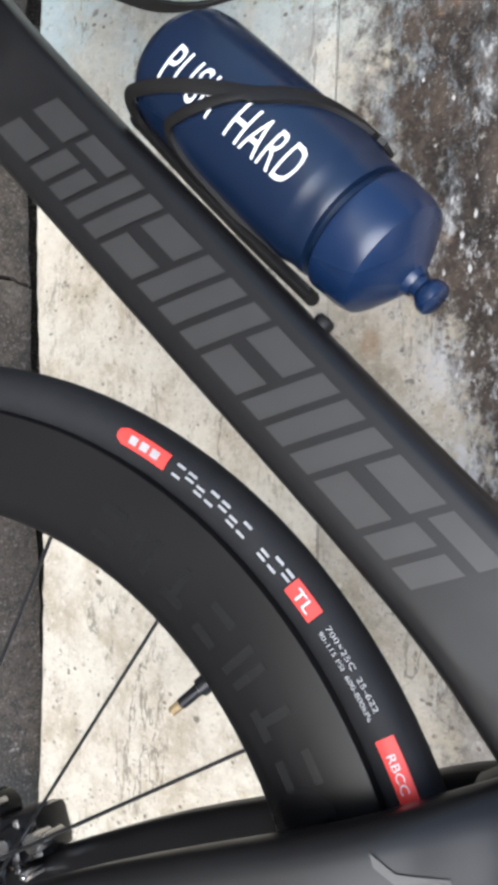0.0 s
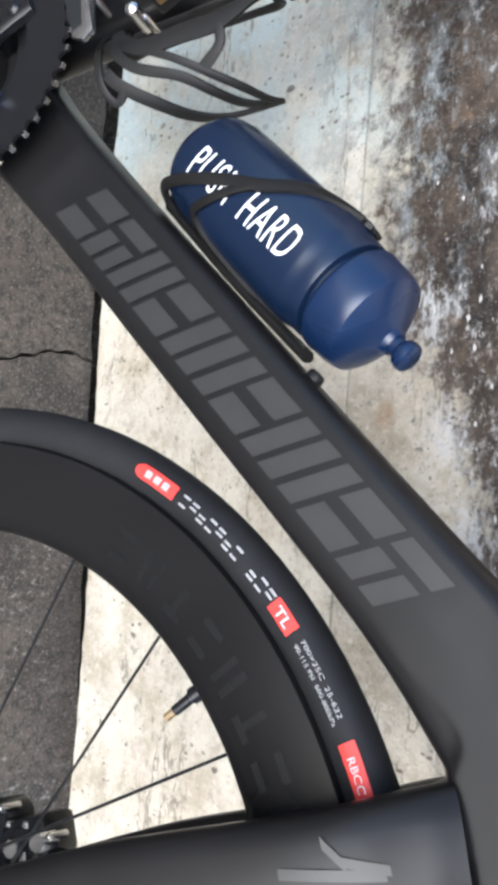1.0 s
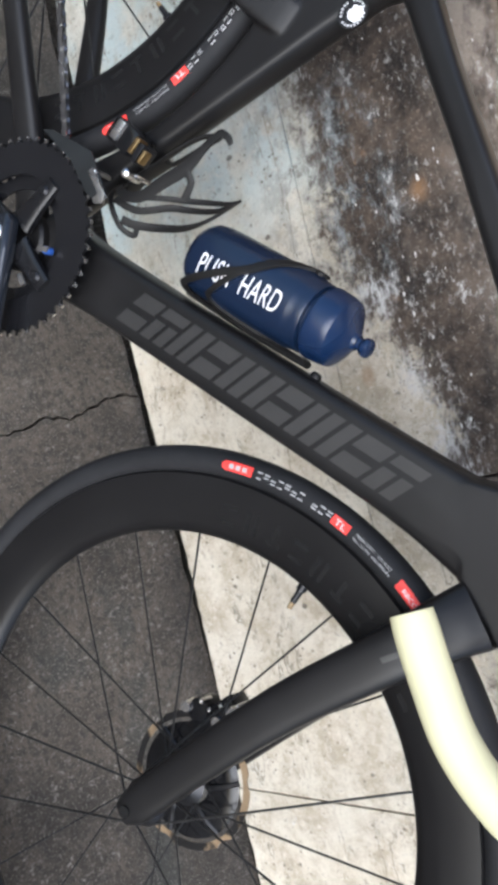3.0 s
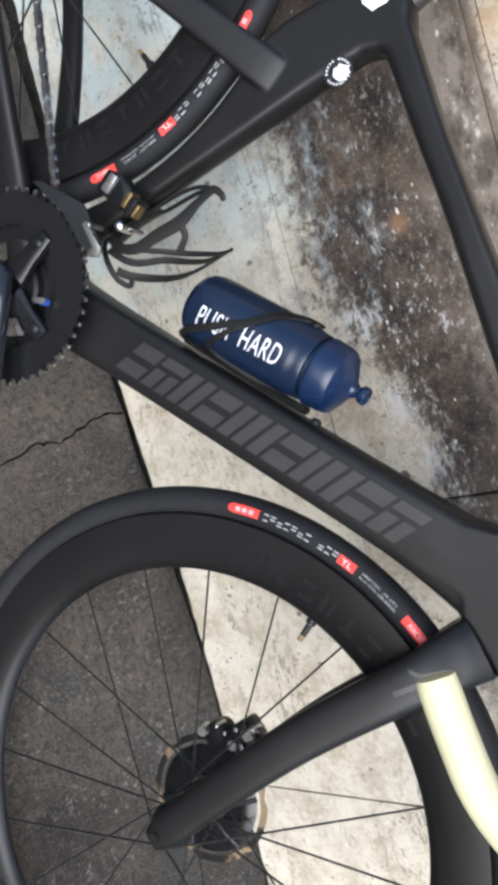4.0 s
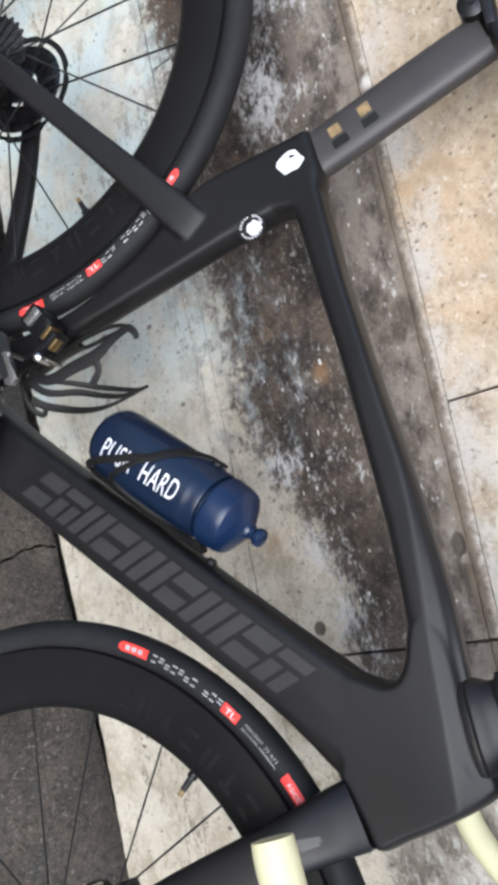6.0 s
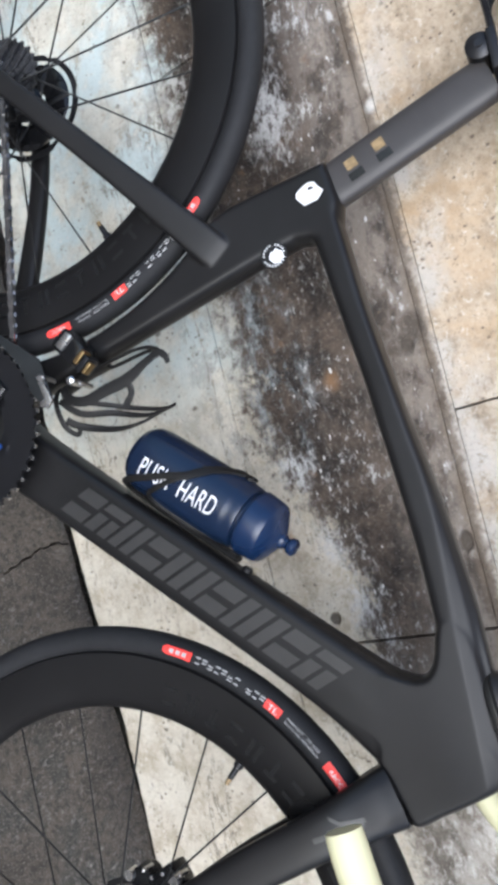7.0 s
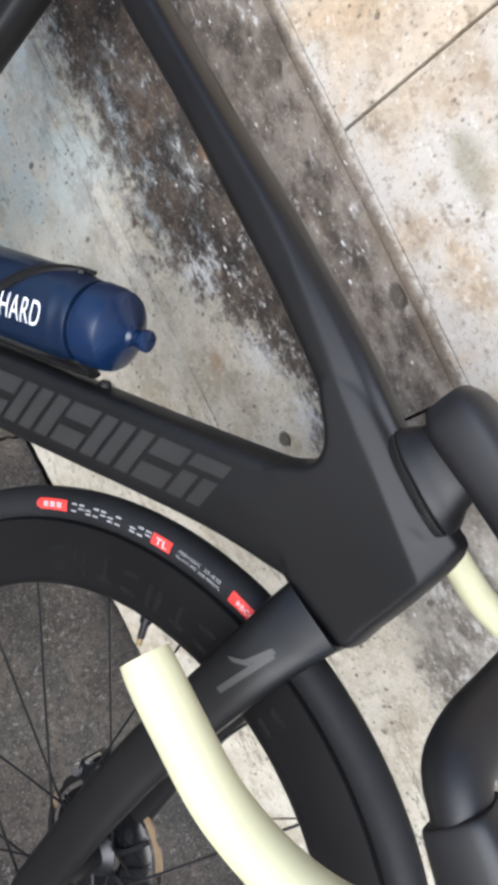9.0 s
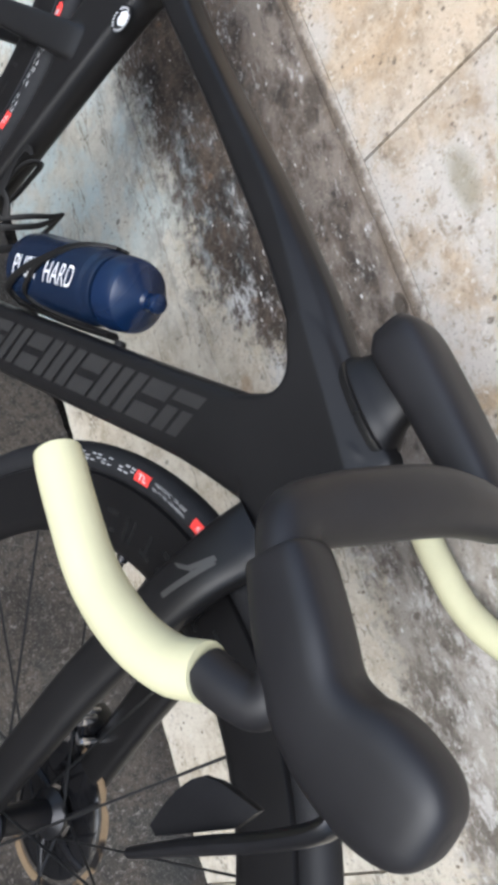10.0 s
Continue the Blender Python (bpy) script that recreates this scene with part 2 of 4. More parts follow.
def pavement_material():
    """Old concrete, brown-grey with wear, scuffs and fine grit."""
    n = Nodes("worn_concrete", 0.8, 0, 0.35)
    big, mid, fine, grit = n.noise(2.6, 4), n.noise(9, 6, 0.68), n.noise(85, 6, 0.75), n.noise(330, 3, 0.65)
    c = n.mix((0.031, 0.027, 0.023), (0.102, 0.086, 0.069), n.step(n.math("MULTIPLY_ADD", mid, 0.6, n.math("MULTIPLY", big, 0.4)), 0.36, 0.62))
    c = n.mix(c, (0.036, 0.032, 0.028), n.step(fine, 0.46, 0.60, (0, 0.85)))
    c = n.mix(c, (0.036, 0.040, 0.038), n.step(n.noise(5, 5, 0.65, (1, 1, 1), (6, 1, 3)), 0.52, 0.66, (0, 0.55)))
    c = n.mix(c, (0.30, 0.28, 0.25), n.math("MULTIPLY", n.step(n.noise(120, 5, 0.78, (1, 0.6, 1), (4, 4, 4)), 0.55, 0.64, (0, 0.85)), n.step(n.noise(7, 5, 0.65, (1, 1, 1), (3, 3, 3)), 0.44, 0.60, (0.1, 1.0))))
    c = n.mix(c, (0.20, 0.18, 0.15), n.step(n.noise(14, 6, 0.7, (1, 0.35, 1), (2, 5, 1), 0.4), 0.60, 0.70, (0, 0.5)))
    n.color(n.mix(c, (0.24, 0.225, 0.20), n.step(grit, 0.55, 0.68, (0, 0.75))))
    n.bump(n.math("ADD", fine, n.math("MULTIPLY", grit, 0.6)), 0.6, 0.003)
    return n.mat


M_WALL, M_PAVE = wall_material(), pavement_material()
M_GAP = plain("damp_soil", (0.062, 0.064, 0.052), 0.9, 0, 0.3, 0.5, 90, 0.3)
M_FRAME = plain("satin_black_paint", (0.0080, 0.0076, 0.0077), 0.36, 0, 0.29, 0.18, 30, 0.02)
M_POST = plain("satin_carbon", (0.034, 0.031, 0.030), 0.46, 0, 0.4, 0.15, 40, 0.02)
M_LOGO = plain("pearl_grey_print", (0.025, 0.0242, 0.023), 0.42, 0.2, 0.5, 0.2, 20, 0)
M_RUBBER = plain("tyre_rubber", (0.0115, 0.0115, 0.0125), 0.68, 0, 0.25, 0.2, 80, 0.1)
M_RIM = plain("matt_carbon", (0.0065, 0.0062, 0.0064), 0.33, 0, 0.30, 0.15, 25, 0.02)
M_RIMLOGO = plain("gloss_black_print", (0.008, 0.008, 0.008), 0.24, 0, 0.5, 0.1, 30, 0)
M_RED = plain("red_print", (0.72, 0.045, 0.035), 0.5, 0, 0.4, 0.12, 90, 0)
M_TYREPRINT = plain("grey_white_print", (0.30, 0.30, 0.30), 0.5, 0, 0.4, 0.15, 200, 0)
M_WHITE = plain("white_print", (0.62, 0.62, 0.62), 0.5, 0, 0.4, 0.1, 90, 0)
M_BOTTLE = plain("navy_plastic", (0.0040, 0.0105, 0.029), 0.25, 0, 0.5, 0.12, 18, 0.02)
M_CAP = plain("navy_cap_plastic", (0.0042, 0.0135, 0.043), 0.24, 0, 0.5, 0.12, 18, 0.02)
M_TAPE = plain("pale_yellow_bar_tape", (0.55, 0.53, 0.335), 0.6, 0, 0.4, 0.06, 30, 0.1)
M_HOOD = plain("black_hood_rubber", (0.012, 0.0115, 0.0125), 0.46, 0, 0.38, 0.15, 60, 0.08)
M_STEEL = plain("polished_steel", (0.62, 0.61, 0.60), 0.22, 1.0, 0.5, 0.15, 50, 0.02)
M_CHAIN = plain("oily_chain_steel", (0.50, 0.50, 0.51), 0.24, 1.0, 0.5, 0.3, 120, 0.05)
M_COG = plain("worn_sprocket_steel", (0.13, 0.13, 0.135), 0.34, 1.0, 0.5, 0.3, 120, 0.05)
M_DARKMETAL = plain("black_anodised", (0.02, 0.02, 0.022), 0.3, 0.6, 0.5, 0.2, 60, 0.03)
M_GOLD = plain("brass", (0.40, 0.28, 0.13), 0.35, 1.0, 0.5, 0.2, 60, 0.03)
M_FADED = plain("faded_brass_print", (0.22, 0.155, 0.075), 0.5, 0, 0.4, 0.4, 260, 0)
M_FIN = plain("gloss_black_fins", (0.008, 0.008, 0.009), 0.14, 0.3, 0.5, 0.2, 60, 0)
def tan_sheen():
    """Disc steel with its tan reflection put into the colour, broken by black patches."""
    n = Nodes("tan_sheen_disc", 0.36, 0.5)
    c = n.mix((0.36, 0.26, 0.155), (0.24, 0.175, 0.11), n.noise(120))
    n.color(n.mix(c, (0.018, 0.017, 0.017), n.step(n.noise(26, 3, 0.5, (1, 1, 1), (2, 2, 4)), 0.44, 0.53)))
    return n.mat


M_TAN = tan_sheen()
M_EMBLEM = plain("pale_grey_print", (0.042, 0.041, 0.038), 0.4, 0.3, 0.5, 0.15, 40, 0)
M_SPOKE = plain("black_spoke", (0.02, 0.02, 0.02), 0.35, 0.5, 0.5, 0.1, 60, 0)
M_CAGE = plain("matt_black_cage", (0.0085, 0.0080, 0.0076), 0.48, 0, 0.25, 0.2, 60, 0.05)
# steel carrying the disc's tan reflection as base colour
M_ROTOR = plain("tan_sheen_rotor", (0.42, 0.38, 0.33), 0.28, 1.0, 0.5, 0.2, 60, 0.05)


# ---- shape helpers ----
def part(name, bm, material, parent, label="", smooth=True, angle=40, m=None):
    """Links a bmesh as one mesh object under a thing or a part."""
    bmesh.ops.recalc_face_normals(bm, faces=bm.faces[:])
    me = bpy.data.meshes.new(name)
    for f in bm.faces:
        f.smooth = smooth
    if smooth:
        lim = radians(angle)
        for e in bm.edges:
            if len(e.link_faces) == 2 and e.calc_face_angle(0) > lim:
                e.smooth = False
    bm.to_mesh(me)
    bm.free()
    me.materials.append(material)
    ob = new(name, me)
    if parent is not None:
        ob.parent = parent
    if m is not None:
        ob.matrix_basis = m
    if label:
        tagged(ob, label)
    return ob


def thing(name, label, category, m=None, kind="", group=""):
    ob = new(name)
    ob.empty_display_size = 0.05
    if m is not None:
        ob.matrix_basis = m
    return tagged(ob, label, category, group, kind)


def add_loft(bm, rings, close=True, loop=False):
    """Skins a list of rings of equal length; loop: the last ring joins the first."""
    rows = [[bm.verts.new(p) for p in ring] for ring in rings]
    n = len(rows[0])
    pairs = list(zip(rows, rows[1:])) + ([(rows[-1], rows[0])] if loop else [])
    for a, b in pairs:
        for i in range(n):
            bm.faces.new((a[i], a[(i + 1) % n], b[(i + 1) % n], b[i]))
    if close and not loop:
        bm.faces.new(rows[0])
        bm.faces.new(list(reversed(rows[-1])))
    return bm


def oval(c, u, v, a, b, power=2.0, n=20):
    """A superellipse about c, half widths a along u and b along v."""
    out = []
    for i in range(n):
        t = 2 * math.pi * i / n
        ct, st = math.cos(t), math.sin(t)
        out.append(c + u * a * math.copysign(abs(ct) ** (2 / power), ct) + v * b * math.copysign(abs(st) ** (2 / power), st))
    return out


def smooth_path(points, steps=6):
    """A Catmull-Rom line through points of any dimension."""
    pts = [np.array(p, float) for p in points]
    ext = [2 * pts[0] - pts[1], *pts, 2 * pts[-1] - pts[-2]]
    out = []
    for i in range(1, len(ext) - 2):
        p0, p1, p2, p3 = ext[i - 1 : i + 3]
        for k in range(steps):
            t = k / steps
            out.append(0.5 * (2 * p1 + (p2 - p0) * t + (2 * p0 - 5 * p1 + 4 * p2 - p3) * t * t + (3 * p1 - p0 - 3 * p2 + p3) * t**3))
    return out + [pts[-1]]


Y = Vector((0, 1, 0))


def faceted(c, u, v, a, b, sides):
    """A ring with flat faces: sides are corners as shares of the half widths."""
    return [c + u * a * p + v * b * q for p, q in sides]


def limb(bm, stations, power=2.3, n=20, steps=5, sides=None):
    """A tube of the frame. Stations: x, y, z of the centre, half depth in the bicycle's plane, half width across it."""
    line = smooth_path(stations, steps)
    rings = []
    for i, s in enumerate(line):
        a, b = line[max(i - 1, 0)], line[min(i + 1, len(line) - 1)]
        t = Vector(b[:3] - a[:3]).normalized()
        u = Y.cross(t).normalized()
        v = t.cross(u).normalized()
        rings.append(faceted(Vector(s[:3]), u, v, s[3], s[4], sides) if sides else oval(Vector(s[:3]), u, v, s[3], s[4], power, n))
    return add_loft(bm, rings)


def pipe(bm, points, r, n=10, steps=5, up=(0, 0, 1), flat=1.0, power=2.0):
    """A round or flattened pipe along points; r: a radius, or one for each point."""
    rs = r if isinstance(r, (list, tuple)) else [r] * len(points)
    line = smooth_path([(*p, q) for p, q in zip(points, rs)], steps) if len(points) > 2 else [np.array((*p, q), float) for p, q in zip(points, rs)]
    rings, u = [], Vector(up)
    for i, s in enumerate(line):
        t = Vector(line[min(i + 1, len(line) - 1)][:3] - line[max(i - 1, 0)][:3]).normalized()
        u = (u - t * u.dot(t)).normalized() if abs(u.normalized().dot(t)) < 0.999 else t.orthogonal()
        rings.append(oval(Vector(s[:3]), u, t.cross(u), s[3], s[3] * flat, power, n))
    return add_loft(bm, rings)


def add_turned(bm, profile, m=Matrix(), n=32, loop=False):
    """Turns (radius, height) pairs about z and sets them at m. loop: a closed section, as of a ring."""
    rings = []
    for r, h in profile:
        rings.append([m @ Vector((r * math.cos(2 * math.pi * i / n), r * math.sin(2 * math.pi * i / n), h)) for i in range(n)])
    return add_loft(bm, rings, not loop, loop)


def add_box(bm, c, size, m=Matrix(), bevel=0.0):
    x, y, z = (s / 2 for s in size)
    made = bmesh.ops.create_cube(bm, size=1, matrix=m @ Matrix.Translation(c) @ Matrix.Diagonal((*size, 1)))
    if bevel:
        es = list({e for v in made["verts"] for e in v.link_edges})
        bmesh.ops.bevel(bm, geom=es, offset=bevel, segments=2, affect="EDGES", profile=0.6)
    return bm


def add_plate(bm, outline, depth, m=Matrix(), bevel=0.0):
    """A flat plate with the outline in x, y and its thickness along z."""
    a = [m @ Vector((x, y, -depth / 2)) for x, y in outline]
    b = [m @ Vector((x, y, depth / 2)) for x, y in outline]
    vs = [bm.verts.new(p) for p in a], [bm.verts.new(p) for p in b]
    n = len(outline)
    bm.faces.new(vs[0])
    bm.faces.new(list(reversed(vs[1])))
    es = []
    for i in range(n):
        f = bm.faces.new((vs[0][i], vs[1][i], vs[1][(i + 1) % n], vs[0][(i + 1) % n]))
    if bevel:
        es = [e for v in vs[0] + vs[1] for e in v.link_edges if (e.verts[0] in vs[0]) == (e.verts[1] in vs[0])]
        bmesh.ops.bevel(bm, geom=list(set(es)), offset=bevel, segments=2, affect="EDGES", profile=0.6)
    return bm


def lettering(text, height, cuts=0, space=1.0, weight=0.0):
    """The built-in font's shapes as a flat bmesh, the baseline at y = 0, of that capital height; returns it and its width."""
    cu = bpy.data.curves.new("letters", "FONT")
    cu.body, cu.size, cu.resolution_u, cu.space_character, cu.offset = text, height / 0.73, 3, space, weight * height
    ob = new("letters", cu)
    bpy.context.view_layer.update()
    me = bpy.data.meshes.new_from_object(ob.evaluated_get(bpy.context.evaluated_depsgraph_get()))
    bm = bmesh.new()
    bm.from_mesh(me)
    bpy.data.objects.remove(ob)
    bpy.data.curves.remove(cu)
    bpy.data.meshes.remove(me)
    for k in range(1, cuts):
        bmesh.ops.bisect_plane(bm, geom=bm.verts[:] + bm.edges[:] + bm.faces[:], plane_co=(0, height * k / cuts, 0), plane_no=(0, 1, 0))
    xs = [v.co.x for v in bm.verts]
    lo, hi = min(xs), max(xs)
    for v in bm.verts:
        v.co.x -= lo
    return bm, hi - lo


def quad_grid(bm, place, x0, x1, y0, y1, nx=4, ny=3, skew=0.0):
    """A patch of faces: place(x, y) gives each corner's point; skew leans it like italics."""
    rows = [[bm.verts.new(place(x0 + (x1 - x0) * i / nx + skew * (y0 + (y1 - y0) * j / ny), y0 + (y1 - y0) * j / ny)) for i in range(nx + 1)] for j in range(ny + 1)]
    for j in range(ny):
        for i in range(nx):
            bm.faces.new((rows[j][i], rows[j][i + 1], rows[j + 1][i + 1], rows[j + 1][i]))
    return bm


def closed_smooth(points, steps=4):
    """A smooth closed outline through points."""
    pts = [np.array(p, float) for p in points]
    out, n = [], len(pts)
    for i in range(n):
        p0, p1, p2, p3 = pts[i - 1], pts[i], pts[(i + 1) % n], pts[(i + 2) % n]
        for k in range(steps):
            t = k / steps
            q = 0.5 * (2 * p1 + (p2 - p0) * t + (2 * p0 - 5 * p1 + 4 * p2 - p3) * t * t + (3 * p1 - p0 - 3 * p2 + p3) * t**3)
            out.append((float(q[0]), float(q[1])))
    return out


def pillow_plate(bm, outline, half, edge, m=Matrix(), rounds=4):
    """A plate whose flanks roll over to a rounded edge: outline in x, y, inset as it thickens."""
    pts = [Vector(p) for p in outline]
    n = len(pts)
    area = sum(pts[i].x * pts[(i + 1) % n].y - pts[(i + 1) % n].x * pts[i].y for i in range(n))
    inward = []
    for i in range(n):
        t = (pts[(i + 1) % n] - pts[i - 1]).normalized()
        inward.append(Vector((-t.y, t.x)) * (1 if area > 0 else -1))
    rings = []
    for k in range(-rounds, rounds + 1):
        a = math.pi / 2 * k / rounds
        off, h = edge * (1 - math.cos(a)), half * math.sin(a)
        rings.append([m @ Vector((*(p + d * off), h)) for p, d in zip(pts, inward)])
    for k, h in ((0, -half), (len(rings) + 1, half)):
        rings.insert(k, [m @ Vector((*(p + d * (edge + 0.0012)), h)) for p, d in zip(pts, inward)])
    return add_loft(bm, rings)


# ---- the setting ----
ground = bmesh.new()
add_box(ground, (0, 0, -0.09), (3000, 3000, 0.1))
tagged(part("ground", ground, M_PAVE, None, smooth=False), "dark worn concrete ground running out to the horizon", "ground", kind="structure")

pavement = bmesh.new()
add_box(pavement, (0.5, -1.56, -0.035), (9.0, 3.1, 0.012))
pavement = tagged(part("pavement", pavement, M_GAP, None, smooth=False), "grey worn concrete pavement with a jagged crack beside a wall", "pavement", kind="structure")


def slab(outline):
    """A pavement slab with ragged edges, its top at ground level."""
    bm = bmesh.new()
    add_plate(bm, outline, 0.03, Matrix.Translation((0, 0, -0.015)))
    part("slab", bm, M_PAVE, pavement, smooth=False)


def kerb_y(x):
    """Where the pavement ends before the wall."""
    return max(-0.012, min(0.030, 0.002 + (x - 0.16) * 0.062))


rng = random.Random(5)
crack = [(0.163, kerb_y(0.163)), (0.159, -0.028), (0.163, -0.057), (0.170, -0.082), (0.186, -0.128), (0.178, -0.165), (0.192, -0.22)]
crack += [(0.19 + 0.02 * rng.uniform(-1, 1), -0.26 - 0.05 * k) for k in range(8)] + [(0.2, -3.1)]
fine_crack = []
for (xa, ya), (xb, yb) in zip(crack, crack[1:]):
    for k in range(4):
        fine_crack.append((xa + (xb - xa) * k / 4 + rng.uniform(-0.0025, 0.0025), ya + (yb - ya) * k / 4))
fine_crack.append(crack[-1])
half = [0.0010 + 0.0016 * rng.random() for _ in fine_crack]
def ragged(x0, x1):
    steps = max(8, int(abs(x1 - x0) / 0.012))
    xs = [x0 + (x1 - x0) * k / steps for k in range(steps + 1)]
    return [(x, kerb_y(x) - 0.003 * rng.random() - 0.001 * math.sin(x * 60)) for x in xs]
slab([(-4.0, -3.1)] + ragged(-4.0, 0.155) + [(x - h, y) for (x, y), h in zip(fine_crack, half)])
slab([(x + h, y) for (x, y), h in zip(fine_crack, half)] + [(5.0, -3.1)] + ragged(5.0, 0.170))

wall = bmesh.new()
add_box(wall, (0.5, 0.170, 1.55), (9.0, 0.25, 3.3))
wall = tagged(part("wall_north", wall, M_GAP, None, smooth=False), "old panelled wall, limewashed foot, grimy brown band, beige above", "wall", kind="structure")


def panel(x0, x1, z0, z1, front=0.0, lip=0.004):
    bm = bmesh.new()
    add_box(bm, ((x0 + x1) / 2, (front + 0.05) / 2, (z0 + z1) / 2), (x1 - x0, 0.05 - front, z1 - z0), bevel=lip)
    part("panel", bm, M_WALL, wall, smooth=True)


def course(z0, z1, joints, front=0.0, gap=0.0035, lip=0.004):
    for a, b in zip(joints, joints[1:]):
        panel(a + gap / 2, b - gap / 2, z0, z1, front, lip)


foot = [-4.0, -2.4, -1.61, -0.82, 0.765, 1.555, 2.345, 5.0]
for xa, xb in zip(foot, foot[1:]):
    # the lowest course ends raggedly, a little above the pavement
    steps = max(6, int((xb - xa) / 0.015))
    xs = [xa + 0.0015 + (xb - xa - 0.003) * k / steps for k in range(steps + 1)]
    rim_line = [(q, max(0.014, min(0.040, 0.021 + (q - 0.195) * 0.07)) + rng.uniform(-0.0014, 0.0014) + 0.001 * math.sin(q * 23) - 0.004) for q in xs]
    bm = bmesh.new()
    add_plate(bm, rim_line + [(xb - 0.0015, 0.3828), (xa + 0.0015, 0.3828)], 0.049, Matrix.Translation((0, 0.0245, 0)) @ Matrix.Rotation(radians(90), 4, "X"))
    part("panel", bm, M_WALL, wall, smooth=False)
course(0.3842, 0.6738, [-4.0, -2.79, -2.0, -1.21, -0.42, 0.37, 1.16, 1.95, 2.74, 5.0], 0.001, 0.0026, 0.0022)
course(0.6745, 0.6900, [-4.0, -1.21, 0.37, 1.95, 5.0], 0.0008, 0.003, 0.0026)
course(0.6908, 1.30, [-4.0, -2.245, -1.455, -0.665, 0.125, 0.915, 1.705, 2.495, 5.0], -0.0012, 0.0022, 0.0026)
course(1.304, 1.92, [-4.0, -2.64, -1.06, 0.52, 2.1, 5.0], -0.002)
course(1.924, 3.2, [-4.0, -1.455, 0.125, 1.705, 5.0], -0.002)

# ---- the bicycle, in its own frame: x ahead, y to its left, z up from the tyres' line ----
HUB, REAR, BB = Vector((0.5884, 0, 0.336)), Vector((-0.403, 0, 0.336)), Vector((0.0125, 0, 0.254))
RAKE = radians(73.5)
PIVOT = HUB - Vector((math.sin(RAKE), 0, math.cos(RAKE))) * 0.044
FRONT = Matrix.Translation(PIVOT) @ Matrix.Rotation(radians(STEER), 4, (-math.cos(RAKE), 0, math.sin(RAKE))) @ Matrix.Translation(-PIVOT)
SIDE = Matrix.Rotation(radians(90), 4, "X")  # plates in x, z: local y becomes z, local z becomes -y

bike = thing("road_bicycle", "satin black carbon racing bicycle leaning against a weathered wall", "bicycle", BIKE)


# frame
def mirrored(half):
    return half + [(p, -q) for p, q in reversed(half)]


DOWN_SECTION = mirrored([(-1.0, -0.15), (-0.985, -0.55), (-0.94, -0.78), (-0.86, -0.92), (-0.74, -1.0), (0.0, -1.03), (0.68, -1.0), (0.87, -0.92), (0.96, -0.70), (1.0, -0.2)])
bm = bmesh.new()
limb(bm, [(0.0206, 0, 0.264, 0.043, 0.030), (0.0796, 0, 0.336, 0.0345, 0.0235), (0.2251, 0, 0.506, 0.0333, 0.021), (0.3296, 0, 0.628, 0.034, 0.0212), (0.389, 0, 0.692, 0.041, 0.0195), (0.413, 0, 0.720, 0.040, 0.0180)], sides=DOWN_SECTION)


def top_ring(x, zb, zt, w, crest, slope):
    """The top tube's section: flat flanks, a slanting crest of that height and depth, a flat top."""
    half = [(0.0, zb), (0.55 * w, zb + 0.0006), (0.85 * w, zb + 0.0035), (0.97 * w, zb + 0.0085), (w, zt - crest - 0.002), (w - 0.0003, zt - crest), (w - slope, zt - 0.40 * crest), (w - 1.15 * slope - 0.001, zt - 0.33 * crest), (0.42 * w, zt - 0.0006), (0.0, zt)]
    return [Vector((x, -y, z)) for y, z in half] + [Vector((x, y, z)) for y, z in reversed(half[1:-1])]


stations = [(-0.145, 0.674, 0.7110, 0.0166, 0.004, 0.003), (-0.110, 0.6810, 0.7145, 0.0170, 0.0042, 0.003), (-0.07, 0.6880, 0.7190, 0.0174, 0.0044, 0.003), (-0.01, 0.6968, 0.7257, 0.0176, 0.0046, 0.003), (0.06, 0.7080, 0.7367, 0.0178, 0.0050, 0.0032), (0.115, 0.7150, 0.7460, 0.0182, 0.0056, 0.0035), (0.17, 0.7217, 0.7560, 0.0188, 0.0066, 0.004), (0.225, 0.7280, 0.7640, 0.0198, 0.0115, 0.0045), (0.285, 0.7315, 0.7715, 0.0205, 0.0195, 0.0052), (0.34, 0.7330, 0.7745, 0.0203, 0.0240, 0.007), (0.385, 0.7340, 0.7765, 0.0200, 0.0265, 0.008), (0.425, 0.7360, 0.7770, 0.0195, 0.0265, 0.008)]
add_loft(bm, [top_ring(*q) for q in smooth_path(stations, 5)])
limb(bm, [(0.4405, 0, 0.6705, 0.0262, 0.0205), (0.4315, 0, 0.69, 0.0262, 0.0205), (0.414, 0, 0.735, 0.028, 0.0205), (0.403, 0, 0.757, 0.028, 0.0190)], 2.6, 32)
# the broad head that joins top, head and down tube, with a slanting shoulder
head = bmesh.new()
outline = [(0.4119, 0.6558), (0.4408, 0.6684), (0.4698, 0.6812), (0.4625, 0.708), (0.4545, 0.733), (0.4455, 0.757), (0.4385, 0.7740), (0.4290, 0.7860), (0.4150, 0.7845), (0.3900, 0.7775), (0.3600, 0.7715), (0.3300, 0.7690), (0.3080, 0.7650), (0.2950, 0.7560), (0.2880, 0.7440), (0.2930, 0.7345), (0.3080, 0.7288), (0.3200, 0.7262), (0.3310, 0.7222), (0.3385, 0.7155), (0.3400, 0.7060), (0.3350, 0.6930), (0.3290, 0.6790), (0.3290, 0.6600), (0.3400, 0.6400), (0.3540, 0.6220), (0.3700, 0.6315), (0.3850, 0.6460), (0.3970, 0.6580)]
pillow_plate(head, closed_smooth(outline, 3), 0.0209, 0.0070, SIDE, 7)
bmesh.ops.bisect_plane(head, geom=head.verts[:] + head.edges[:] + head.faces[:], plane_co=(0.3, 0, 0.7505), plane_no=(-0.02, 0, 1))
